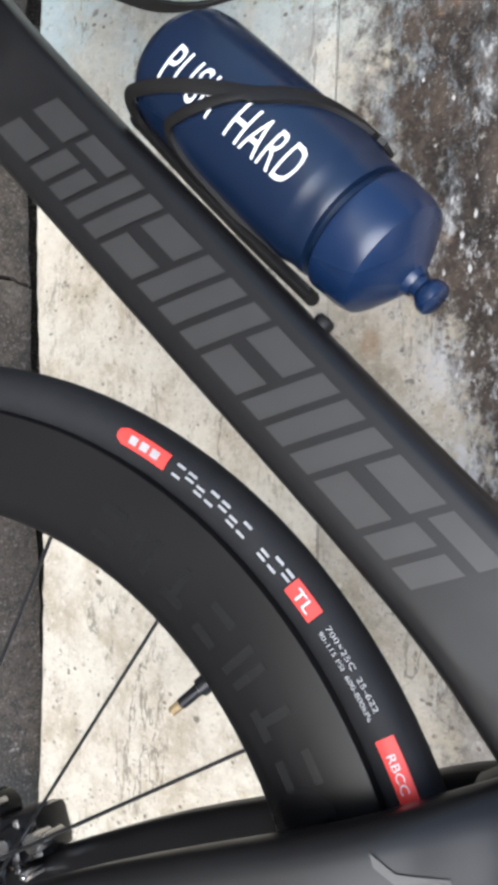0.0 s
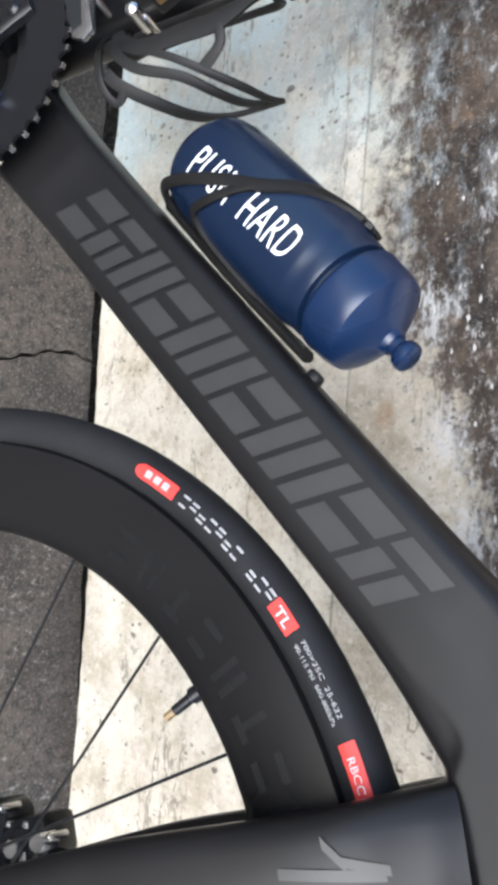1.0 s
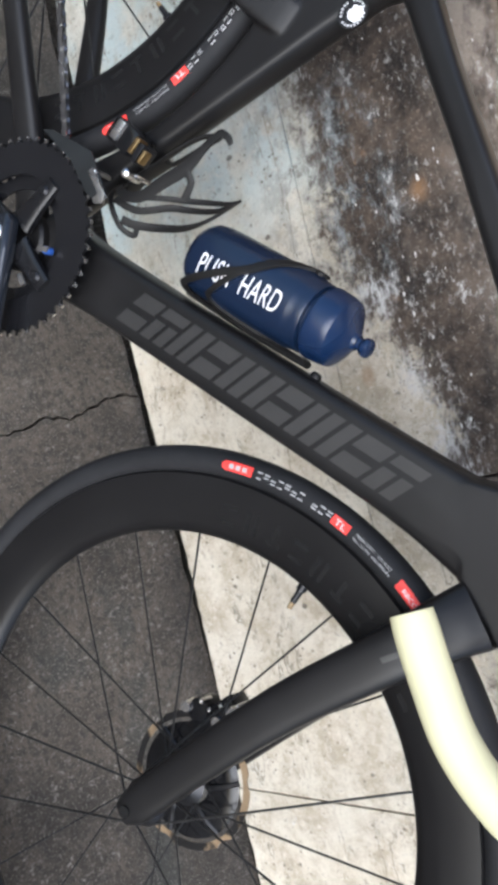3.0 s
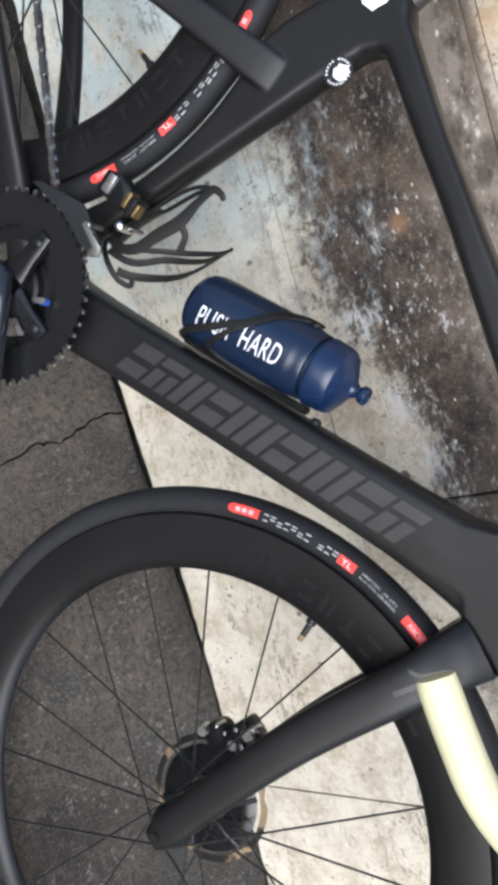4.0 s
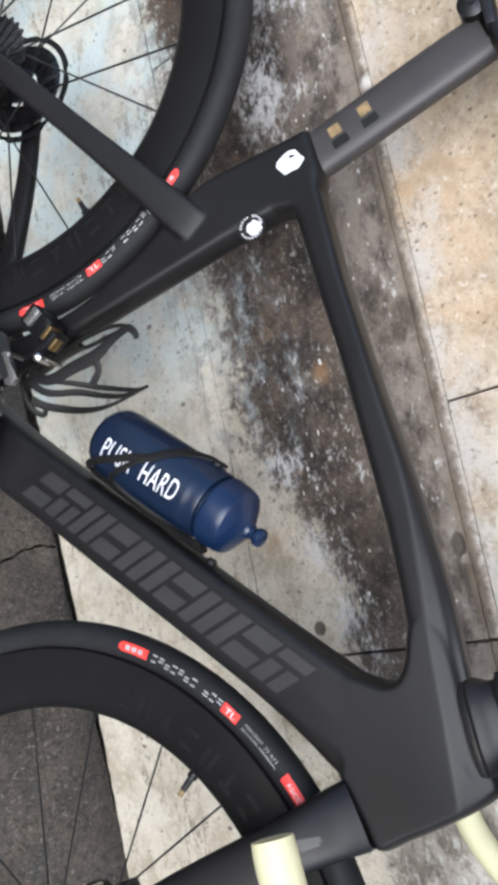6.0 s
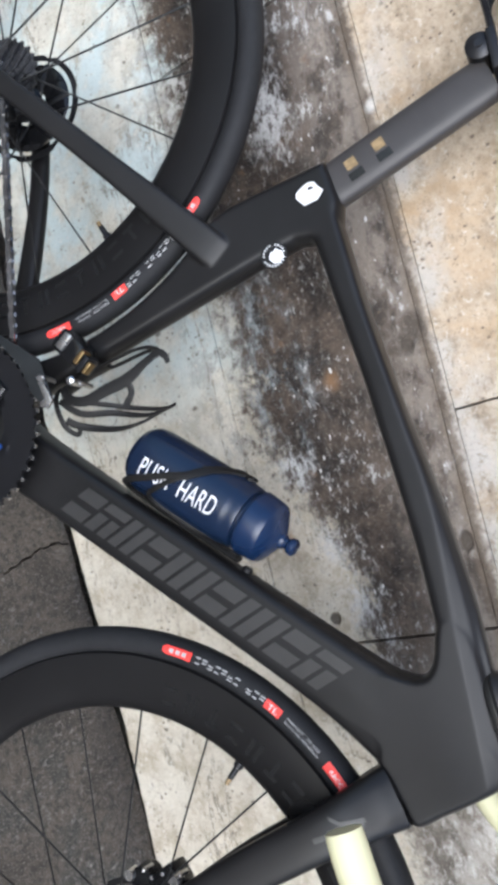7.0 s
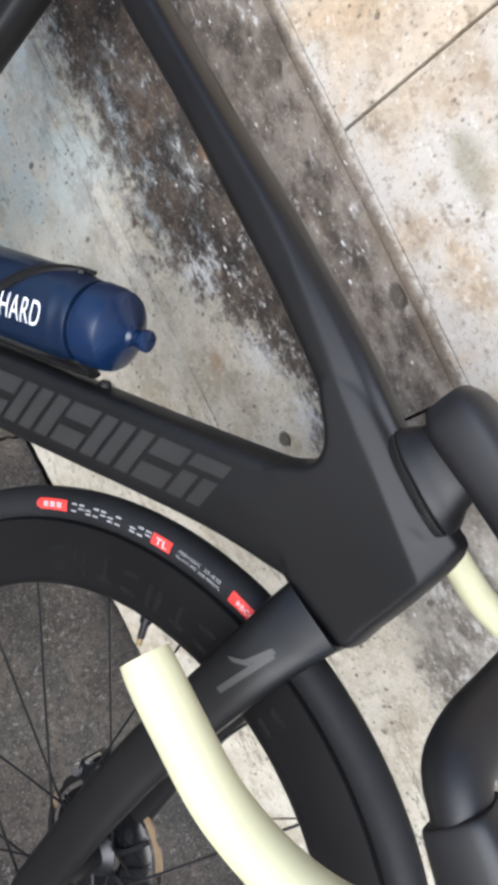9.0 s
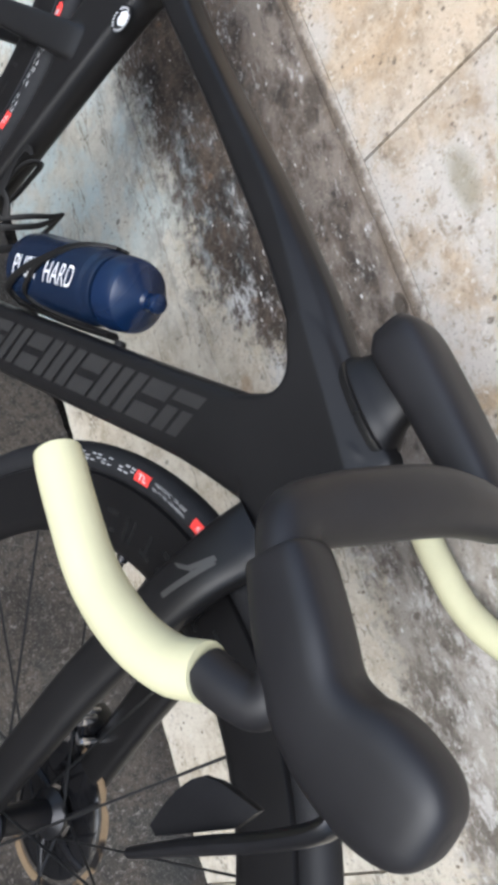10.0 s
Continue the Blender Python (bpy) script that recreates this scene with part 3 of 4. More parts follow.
for v in head.verts:
    over = v.co.z - 0.7505 - 0.02 * (v.co.x - 0.3)
    if over > 0:
        v.co.y -= math.copysign(min(abs(v.co.y), 0.40 * over), v.co.y)
shell = bpy.data.meshes.new("head")
head.to_mesh(shell)
head.free()
bm.from_mesh(shell)
bpy.data.meshes.remove(shell)
arc = [(REAR.x + 0.348 * math.cos(radians(a)), REAR.z + 0.348 * math.sin(radians(a))) for a in range(-6, 39, 4)]
front_edge = [(-0.0790, 0.6990), (-0.0845, 0.6905), (-0.0915, 0.6810), (-0.0940, 0.667), (-0.082, 0.611), (-0.055, 0.504), (-0.032, 0.412), (-0.004, 0.30), (0.02, 0.262)]
pillow_plate(bm, front_edge + arc + [(-0.150, 0.578), (-0.157, 0.60), (-0.160, 0.62), (-0.166, 0.67), (-0.171, 0.711), (-0.150, 0.7170), (-0.124, 0.7205), (-0.106, 0.7165), (-0.088, 0.7120)], 0.0168, 0.0090, SIDE, 6)
for s in (-1, 1):
    limb(bm, [(-0.094, s * 0.0040, 0.5925, 0.0130, 0.0040), (-0.114, s * 0.0140, 0.5765, 0.0180, 0.0075), (-0.165, s * 0.0250, 0.5360, 0.0165, 0.0085), (-0.24, s * 0.038, 0.476, 0.0135, 0.0085), (-0.34, s * 0.054, 0.394, 0.0125, 0.008), (-0.405, s * 0.062, 0.340, 0.013, 0.006)], 6.0, 28)
carbon = part("frame", bm, M_FRAME, bike, "satin black moulded carbon frame")
mould = carbon.modifiers.new("mould", "REMESH")
mould.mode, mould.voxel_size, mould.use_smooth_shade = "VOXEL", 0.0016, True
soften = carbon.modifiers.new("soften", "SMOOTH")
soften.factor, soften.iterations = 0.5, 9
bm = bmesh.new()
add_turned(bm, [(0.03, -0.041), (0.033, -0.038), (0.033, 0.038), (0.03, 0.041)], Matrix.Translation(BB) @ SIDE, 28)
part("bottom_bracket", bm, M_FRAME, bike)
for s in (-1, 1):
    bm = bmesh.new()
    sag = 0.0 if s > 0 else 0.012
    limb(bm, [(0.0, s * 0.026, 0.262, 0.019, 0.012), (-0.09, s * 0.034, 0.276, 0.0165, 0.010), (-0.20, s * 0.050, 0.302 - sag, 0.014, 0.009), (-0.30, s * 0.060, 0.322 - 1.6 * sag, 0.0125, 0.008), (-0.405, s * 0.064, 0.336, 0.014, 0.006)], 3.0, 20)
    part("chainstay", bm, M_FRAME, bike)

# seatpost, clamp and saddle
bm = bmesh.new()
limb(bm, [(-0.140, 0, 0.700, 0.0245, 0.0115), (-0.168, 0, 0.785, 0.0245, 0.0115), (-0.1915, 0, 0.8580, 0.0240, 0.0115), (-0.1985, 0, 0.8830, 0.0225, 0.0115)], 3.0, 24)
seatpost = part("seatpost", bm, M_POST, bike)
axis_p = Vector((-0.196 + 0.140, 0, 0.170)).normalized()
for k, d in enumerate((0.040, 0.072)):
    c = Vector((-0.140, 0, 0.700)) + axis_p * d
    side = Vector((axis_p.z, 0, -axis_p.x))
    bm = bmesh.new()
    quad_grid(bm, lambda x, y, c=c, side=side: c + axis_p * x + side * y + Vector((0, -0.0121, 0)), -0.006, 0.006, -0.010, 0.001, 1, 1)
    part("scale_mark", bm, M_FADED, seatpost, "worn brass-coloured print")
    bm = bmesh.new()
    quad_grid(bm, lambda x, y, c=c, side=side: c + axis_p * x + side * y + Vector((0, -0.0119, 0)), -0.008, 0.008, 0.004, 0.013, 1, 1)
    part("scale_mark", bm, M_RIMLOGO, seatpost)
bm = bmesh.new()
add_turned(bm, [(0.008, -0.022), (0.0135, -0.019), (0.0135, 0.019), (0.008, 0.022)], Matrix.Translation((-0.2240, 0, 0.8780)) @ SIDE, 20)
add_box(bm, (-0.214, 0, 0.8905), (0.042, 0.052, 0.010), bevel=0.003)
part("saddle_clamp", bm, M_DARKMETAL, seatpost)
bm = bmesh.new()
add_turned(bm, [(0.0, -0.026), (0.003, -0.026), (0.004, -0.022), (0.004, 0.024)], Matrix.Translation((-0.2240, 0, 0.8780)) @ SIDE, 12)
part("bolt", bm, M_DARKMETAL, seatpost)
bm = bmesh.new()
for s in (-1, 1):
    pipe(bm, [(-0.32, s * 0.03, 0.925), (-0.285, s * 0.023, 0.894), (-0.244, s * 0.022, 0.892), (-0.16, s * 0.02, 0.897), (-0.06, s * 0.008, 0.925)], 0.0036, 8)
saddle = part("saddle", bm, M_DARKMETAL, bike)
bm = bmesh.new()
limb(bm, [(-0.33, 0, 0.945, 0.008, 0.05), (-0.31, 0, 0.943, 0.014, 0.066), (-0.25, 0, 0.937, 0.014, 0.062), (-0.17, 0, 0.936, 0.013, 0.030), (-0.10, 0, 0.936, 0.012, 0.021), (-0.055, 0, 0.934, 0.010, 0.016)], 2.4, 24)
part("saddle_shell", bm, M_WHITE, saddle, "pale saddle shell")


# wheels
def tyre_y(r):
    """Half width of tyre or rim at a radius, for what is printed on them."""
    if r > 0.3115:
        return math.sqrt(max(0.0, 0.0146**2 - (r - 0.3238) ** 2))
    return 0.0128 if r > 0.30 else 0.0128 - 0.0045 * ((0.30 - r) / 0.045) ** 2


def on_wheel(c, a, r, lift=0.0004):
    return Vector((c.x + r * math.cos(a), -tyre_y(r) - lift, c.z + r * math.sin(a)))


def arc_patch(c, a0, a1, r0, r1, round_ends=(False, False), lift=0.0004):
    bm = bmesh.new()
    steps, rows = max(2, int(abs(a1 - a0) * 60)), 5
    mid, hr = (r0 + r1) / 2, (r1 - r0) / 2
    def place(u, v):
        a, r = a0 + (a1 - a0) * u, mid + hr * v
        inset = hr * (1 - math.sqrt(max(0, 1 - v * v))) / mid / abs(a1 - a0)
        if round_ends[0]:
            u = u + inset * (1 - u)
        if round_ends[1]:
            u = u - inset * u
        return on_wheel(c, a0 + (a1 - a0) * u, r, lift)
    quad_grid(bm, place, 0, 1, -1, 1, steps, rows)
    return bm


def arc_text(c, text, a0, a1, base, height, lift=0.0009):
    """Letters round the wheel, tops outward, from the angle a0 to a1."""
    bm, width = lettering(text, height, 3)
    for v in bm.verts:
        v.co = on_wheel(c, a0 + (a1 - a0) * v.co.x / width, base + v.co.y, lift)
    return bm


def wheel(name, c, at, valve, first, rotor_r, ring, ring_label):
    """A deep carbon wheel: rim, tyre, spokes, hub and disc. first: the angle at which the tyre's print begins."""
    m = Matrix.Translation(c) @ SIDE
    bm = bmesh.new()
    prof = [(0.3125, -0.0095), (0.3105, -0.0128), (0.300, -0.0132), (0.280, -0.0125), (0.265, -0.0102), (0.257, -0.0065), (0.2535, 0.0)]
    add_turned(bm, prof + [(r, -h) for r, h in reversed(prof[:-1])], m, 160, True)
    rim = part(name, bm, M_RIM, bike, "deep matt black carbon rim", m=at)
    bm = bmesh.new()
    tp = [(0.3238 + 0.0146 * math.cos(radians(a)), 0.0146 * math.sin(radians(a))) for a in range(-150, 151, 15)]
    add_turned(bm, tp, m, 160, True)
    tyre = part("tyre", bm, M_RUBBER, rim, "slick black road tyre")
    bm = bmesh.new()
    add_turned(bm, [(0.0, -0.052), (0.009, -0.052), (0.011, -0.045), (0.021, -0.040), (0.023, -0.034), (0.014, -0.028), (0.013, 0.02), (0.020, 0.026), (0.023, 0.032), (0.019, 0.040), (0.011, 0.046), (0.0, 0.052)], m, 28)
    part("hub", bm, M_DARKMETAL, rim)
    for k in range(20):
        side = -1 if k % 2 else 1
        a = radians(18 * k + 1.7)
        lean = radians(62 if (k // 2) % 2 else -62) if side > 0 else radians(70 if (k // 2) % 2 else -70)
        p = Vector((c.x + 0.0215 * math.cos(a + lean), side * 0.034, c.z + 0.0215 * math.sin(a + lean)))
        q = Vector((c.x + 0.256 * math.cos(a), side * 0.001, c.z + 0.256 * math.sin(a)))
        bm = bmesh.new()
        pipe(bm, [p, q], 0.00105, 6, flat=1.3)
        part("spoke", bm, M_SPOKE, rim)
    bm = bmesh.new()
    # a scalloped friction ring
    k_all = 72
    sides = []
    for i in range(k_all):
        a = 2 * math.pi * i / k_all
        sides.append((a, rotor_r - (0.0028 if i % 12 in (5, 6) else 0.0)))
    rings = []
    for inner, y in ((True, 0.0435), (False, 0.0435), (False, 0.0453), (True, 0.0453)):
        rings.append([Vector((c.x + (rotor_r - 0.0072 if inner else r) * math.cos(a), y, c.z + (rotor_r - 0.0072 if inner else r) * math.sin(a))) for a, r in sides])
    add_loft(bm, rings, False, True)
    part("disc_rotor", bm, ring, rim, ring_label)
    bm = bmesh.new()
    add_turned(bm, [(0.024, -0.0415), (0.040, -0.0405), (0.054, -0.0420), (0.0575, -0.0440), (0.054, -0.0470), (0.030, -0.0480), (0.024, -0.0470)], m, 48, True)
    part("cooling_disc", bm, M_FIN, rim, "glossy black finned disc centre")
    for k in range(6):
        bm = bmesh.new()
        a = radians(60 * k + 10)
        pipe(bm, [(c.x + 0.022 * math.cos(a), 0.0405, c.z + 0.022 * math.sin(a)), (c.x + 0.040 * math.cos(a + 0.2), 0.0400, c.z + 0.040 * math.sin(a + 0.2)), (c.x + 0.058 * math.cos(a + 0.3), 0.0425, c.z + 0.058 * math.sin(a + 0.3))], [0.0035, 0.003, 0.003], 8, flat=0.5)
        part("rotor_arm", bm, M_DARKMETAL, rim)
    a = radians(valve)
    ray = Vector((math.cos(a), 0, math.sin(a)))
    bm = bmesh.new()
    pipe(bm, [c + ray * 0.256, c + ray * 0.250, c + ray * 0.249, c + ray * 0.236], [0.0052, 0.0052, 0.0034, 0.0032], 10, 1)
    part("valve", bm, M_DARKMETAL, rim)
    bm = bmesh.new()
    pipe(bm, [c + ray * 0.237, c + ray * 0.229], 0.0026, 8)
    part("valve_tip", bm, M_FADED, rim, "dull valve tip")
    # the tyre's print, twice round
    for turn in (0, math.pi):
        f = lambda d: radians(first - d) + turn  # noqa: E731
        part("tyre_print", arc_patch(c, f(0), f(6.0), 0.3205, 0.3295, (True, False)), M_RED, rim, "red rounded printed patch")
        bm = bmesh.new()
        for k in range(3):
            quad_grid(bm, lambda u, v, k=k: on_wheel(c, f(1.5 + 1.3 * k + 0.9 * u), 0.3228 + 0.0045 * v, 0.0009), 0, 1, 0, 1, 2, 2)
        part("tyre_print", bm, M_TYREPRINT, rim)
        spots = [0, 1, 2, 3, 4, 5, 6, 8, 9, 10]
        for k in spots:
            d0 = 7.0 + k * 1.38
            bm = bmesh.new()
            for lo, hi, inner, outer in ([(0, 0.85, 0.80, 1), (0, 0.85, 0, 0.20)], [(0, 0.85, 0.80, 1), (0, 0.85, 0.40, 0.58)], [(0, 0.85, 0.42, 0.60), (0, 0.85, 0, 0.20)])[k % 3]:
                quad_grid(bm, lambda u, v: on_wheel(c, f(d0 + 1.15 * u), 0.3215 + 0.0072 * v, 0.0008), lo, hi, inner, outer, 2, 2)
            part("tyre_print", bm, M_TYREPRINT, rim)
        part("tyre_print", arc_patch(c, f(22.0), f(25.4), 0.3205, 0.3295), M_RED, rim, "red printed patch")
        part("tyre_print", arc_text(c, "TL", f(22.7), f(24.8), 0.3222, 0.0058), M_WHITE, rim)
        part("tyre_print", arc_text(c, "700×25C  25-622", f(26.6), f(34.2), 0.3262, 0.0026), M_TYREPRINT, rim)
        part("tyre_print", arc_text(c, "90-115 PSI  600-800kPa", f(26.6), f(34.6), 0.3218, 0.0026), M_TYREPRINT, rim)
        part("tyre_print", arc_patch(c, f(36.2), f(42.0), 0.3205, 0.3295, (False, True)), M_RED, rim, "red rounded printed patch")
        part("tyre_print", arc_text(c, "RBCC", f(37.5), f(40.6), 0.3228, 0.0042), M_WHITE, rim)
    # dark glossy blocks in place of the rim maker's name
    for turn in (0, 180):
        for k in range(10):
            a0 = radians(first - 2 - 5.4 * k + turn)
            bm = bmesh.new()
            w = radians(3.6)
            for lo, hi, inner, outer in ([(0, 0.9, 0.76, 1), (0, 0.9, 0, 0.24)], [(0, 0.26, 0, 1), (0.55, 0.81, 0, 1)], [(0, 0.9, 0, 0.24), (0.3, 0.56, 0.24, 1)])[k % 3]:
                quad_grid(bm, lambda u, v: on_wheel(c, a0 - w * u, 0.270 + 0.020 * v, 0.0006), lo, hi, inner, outer, 2, 3)
            part("rim_print", bm, M_RIMLOGO, rim, "glossy black print")
    return rim


wheel("front_wheel", HUB, FRONT, 136.2, 159.6, 0.069, M_TAN, "steel brake disc with a scalloped edge, its tan reflection painted on")
wheel("rear_wheel", REAR, Matrix(), 25.8, 45.95, 0.070, M_DARKMETAL, "dark steel brake disc with a scalloped edge")

# fork
bm = bmesh.new()
limb(bm, [(0.4408, 0, 0.6695, 0.0290, 0.0275), (0.4425, 0, 0.665, 0.0290, 0.030), (0.4455, 0, 0.657, 0.027, 0.036)], 2.6, 28, 3)
fork = part("fork", bm, M_FRAME, bike, m=FRONT)
for s in (-1, 1):
    bm = bmesh.new()
    limb(bm, [(0.4408, s * 0.0165, 0.6690, 0.0288, 0.0135), (0.4475, s * 0.0265, 0.648, 0.0265, 0.0135), (0.4640, s * 0.038, 0.604, 0.0228, 0.0130), (0.504, s * 0.046, 0.50, 0.0205, 0.0115), (0.555, s * 0.051, 0.398, 0.0185, 0.010), (0.582, s * 0.054, 0.349, 0.0175, 0.0095), (0.592, s * 0.055, 0.329, 0.012, 0.008)], 3.0, 24)
    part("fork_leg", bm, M_FRAME, fork)
bm = bmesh.new()
add_turned(bm, [(0.0, 0.0605), (0.0055, 0.0605), (0.0055, 0.066)], Matrix.Translation(HUB) @ SIDE, 16)
part("axle_end", bm, M_RIMLOGO, fork)
bm = bmesh.new()
def leg_face(x, z):
    """A point just off the drive-side fork leg's outer face."""
    drop = 0.648 - z
    side = 0.06 * max(0.0, 0.4475 + 0.375 * drop - x)
    return Vector((x, -0.0406 - 0.394 * drop + 3.67 * drop * drop + side - 0.0011, z))


for (xa, za), (xb, zb), w in (((0.4490, 0.6150), (0.4560, 0.6280), 0.0050), ((0.4545, 0.6260), (0.4530, 0.6465), 0.0042), ((0.4555, 0.6450), (0.4670, 0.5985), 0.0046)):
    quad_grid(bm, lambda u, v, xa=xa, za=za, xb=xb, zb=zb, w=w: leg_face(xa + (xb - xa) * u + w * v, za + (zb - za) * u + w * 0.4 * v), 0, 1, -0.5, 0.5, 6, 3)
part("fork_print", bm, M_EMBLEM, fork, "pale grey slanted emblem shape")
# brake caliper on the far leg
bm = bmesh.new()
add_box(bm, (0, 0, 0), (0.028, 0.034, 0.066), Matrix.Translation((0.530, 0.046, 0.377)) @ Matrix.Rotation(radians(-26), 4, "Y"), 0.006)
add_turned(bm, [(0.0, 0.014), (0.011, 0.013), (0.013, 0.010), (0.013, -0.014)], Matrix.Translation((0.526, 0.040, 0.392)) @ SIDE, 20)
add_turned(bm, [(0.0, 0.014), (0.011, 0.013), (0.013, 0.010), (0.013, -0.014)], Matrix.Translation((0.518, 0.040, 0.364)) @ SIDE, 20)
caliper = part("brake_caliper", bm, M_FIN, bike, "black brake caliper with bright bolts", m=FRONT)
for p in ((0.513, 0.027, 0.352), (0.529, 0.027, 0.386), (0.520, 0.027, 0.405)):
    bm = bmesh.new()
    add_turned(bm, [(0.0, 0.003), (0.0055, 0.003), (0.0065, 0.0), (0.0065, -0.012)], Matrix.Translation(p) @ SIDE, 12)
    part("bolt", bm, M_STEEL, caliper)

for p, sz in (((0.521, 0.030, 0.366), (0.004, 0.004, 0.026)), ((0.534, 0.028, 0.396), (0.012, 0.004, 0.005)), ((0.516, 0.029, 0.392), (0.010, 0.004, 0.004))):
    bm = bmesh.new()
    add_box(bm, (0, 0, 0), sz, Matrix.Translation(p) @ Matrix.Rotation(radians(-20), 4, "Y"), 0.001)
    part("spring_clip", bm, M_CHAIN, caliper)

# small steel studs added for the bright glints seen around the caliper
for p, q in (((0.508, 0.024, 0.372), 0.0030), ((0.538, 0.024, 0.404), 0.0035), ((0.514, 0.024, 0.414), 0.0028)):
    bm = bmesh.new()
    add_turned(bm, [(0.0, 0.0025), (q * 0.6, 0.0020), (q, 0.0), (q, -0.016)], Matrix.Translation(p) @ SIDE, 12)
    part("bolt", bm, M_STEEL, caliper)

# stem and bar
steer = Vector((-math.cos(RAKE), 0, math.sin(RAKE)))
slope = Vector((0.993, 0, 0.117))
collar = Vector((0.3825, 0, 0.7715))
# solid black ring added in place of the shaded gap below the cover
bm = bmesh.new()
add_loft(bm, [oval(collar + steer * q, slope, Y, a, b, 2.6, 40) for q, a, b in ((-0.004, 0.0392, 0.0200), (-0.001, 0.0396, 0.0207), (0.0015, 0.0396, 0.0207), (0.0025, 0.0385, 0.0195))])
part("headset_gap_shade", bm, M_RIMLOGO, bike, "black ring added for the shade in the headset gap")
bm = bmesh.new()
add_loft(bm, [oval(collar + steer * q, slope, Y, a, b, 2.6, 40) for q, a, b in ((0.0022, 0.0385, 0.0196), (0.0035, 0.0393, 0.0204), (0.0050, 0.0390, 0.0202), (0.0120, 0.0345, 0.0165), (0.0190, 0.0300, 0.0135), (0.0300, 0.0285, 0.0125))])
part("headset_cover", bm, M_FRAME, bike, angle=60)
bm = bmesh.new()
limb(bm, [(0.338, 0, 0.808, 0.015, 0.018), (0.354, 0, 0.812, 0.0215, 0.0245), (0.395, 0, 0.821, 0.020, 0.0255), (0.445, 0, 0.830, 0.0180, 0.0255), (0.475, 0, 0.834, 0.0170, 0.025), (0.495, 0, 0.836, 0.0150, 0.024)], 3.6, 28)
stem = part("stem", bm, M_HOOD, bike, "matt black stem", m=FRONT)
bm = bmesh.new()
for s in (-1, 1):
    pipe(bm, [(0.487, s * 0.015, 0.838), (0.487, s * 0.06, 0.840), (0.489, s * 0.10, 0.837), (0.4935, s * 0.14, 0.8285), (0.4975, s * 0.170, 0.8195), (0.5035, s * 0.190, 0.8155), (0.520, s * 0.1985, 0.8140), (0.550, s * 0.202, 0.811), (0.572, s * 0.204, 0.801), (0.577, s * 0.206, 0.790), (0.570, s * 0.208, 0.779), (0.558, s * 0.209, 0.767)], [0.0165, 0.0185, 0.0195, 0.0190, 0.0175, 0.0155, 0.0135, 0.012, 0.0115, 0.0115, 0.0115, 0.0118], 18, 5)
handlebar = part("handlebar", bm, M_HOOD, bike, "black drop handlebar", m=FRONT)
for s in (-1, 1):
    bm = bmesh.new()
    pipe(bm, [(0.5585, s * 0.209, 0.7675), (0.549, s * 0.209, 0.745), (0.527, s * 0.209, 0.722), (0.494, s * 0.209, 0.703), (0.454, s * 0.209, 0.693), (0.430, s * 0.209, 0.6885), (0.4190, s * 0.209, 0.6868)], [0.0138, 0.0140, 0.0140, 0.0140, 0.0140, 0.0140, 0.0132], 20, 5)
    part("bar_tape", bm, M_TAPE, handlebar, "pale yellow bar tape round the drop")
    bm = bmesh.new()
    limb(bm, [(0.5180, s * 0.1970, 0.8138, 0.0140, 0.0140), (0.5205, s * 0.1971, 0.8140, 0.0172, 0.0160), (0.534, s * 0.198, 0.8148, 0.0190, 0.0170), (0.556, s * 0.200, 0.8155, 0.0205, 0.0170), (0.580, s * 0.201, 0.8165, 0.0208, 0.0170), (0.598, s * 0.201, 0.8235, 0.0238, 0.0166), (0.612, s * 0.201, 0.8345, 0.0265, 0.0163), (0.625, s * 0.201, 0.8445, 0.0248, 0.0158), (0.634, s * 0.201, 0.8510, 0.0205, 0.0145), (0.6392, s * 0.201, 0.8548, 0.0140, 0.0110), (0.6415, s * 0.201, 0.8565, 0.0060, 0.0050)], 3.2, 28)
    part("shifter_hood", bm, M_HOOD, handlebar, "black rubber brake hood")
    bm = bmesh.new()
    pipe(bm, [(0.6200, s * 0.203, 0.8210), (0.6285, s * 0.206, 0.8100), (0.6290, s * 0.209, 0.7830), (0.6265, s * 0.210, 0.7520), (0.6240, s * 0.210, 0.7060)], [0.009, 0.0085, 0.0078, 0.0078, 0.0050], 10, 5, up=(0, 1, 0), flat=0.55)
    part("brake_lever", bm, M_DARKMETAL, handlebar, "dark metal brake lever")
    bm = bmesh.new()
    outline = [(0.6142, 0.7150), (0.6080, 0.7250), (0.6024, 0.7346), (0.5995, 0.7440), (0.5993, 0.7524), (0.6030, 0.7610), (0.6072, 0.7665), (0.6177, 0.7800), (0.6225, 0.7654), (0.6195, 0.7180)]
    add_plate(bm, outline, 0.005, Matrix.Translation((0, s * 0.204, 0)) @ SIDE, 0.0015)
    part("shift_paddle", bm, M_DARKMETAL, handlebar)

# drivetrain
def gear(bm, c, y, teeth, r, thick, hole, depth=0.005):
    n = teeth * 4
    outer = []
    for i in range(n):
        rr = r + (depth if i % 4 in (1, 2) else 0) - depth / 2
        a = 2 * math.pi * (i + (0.25 if i % 4 == 1 else -0.25 if i % 4 == 2 else 0)) / n
        outer.append((rr * math.cos(a), rr * math.sin(a)))
    inner = [(hole * math.cos(2 * math.pi * i / n), hole * math.sin(2 * math.pi * i / n)) for i in range(n)]
    rings = [[Vector((c.x + x, y + t, c.z + z)) for x, z in pts] for pts, t in ((inner, -thick / 2), (outer, -thick / 2), (outer, thick / 2), (inner, thick / 2))]
    return add_loft(bm, rings, False, True)


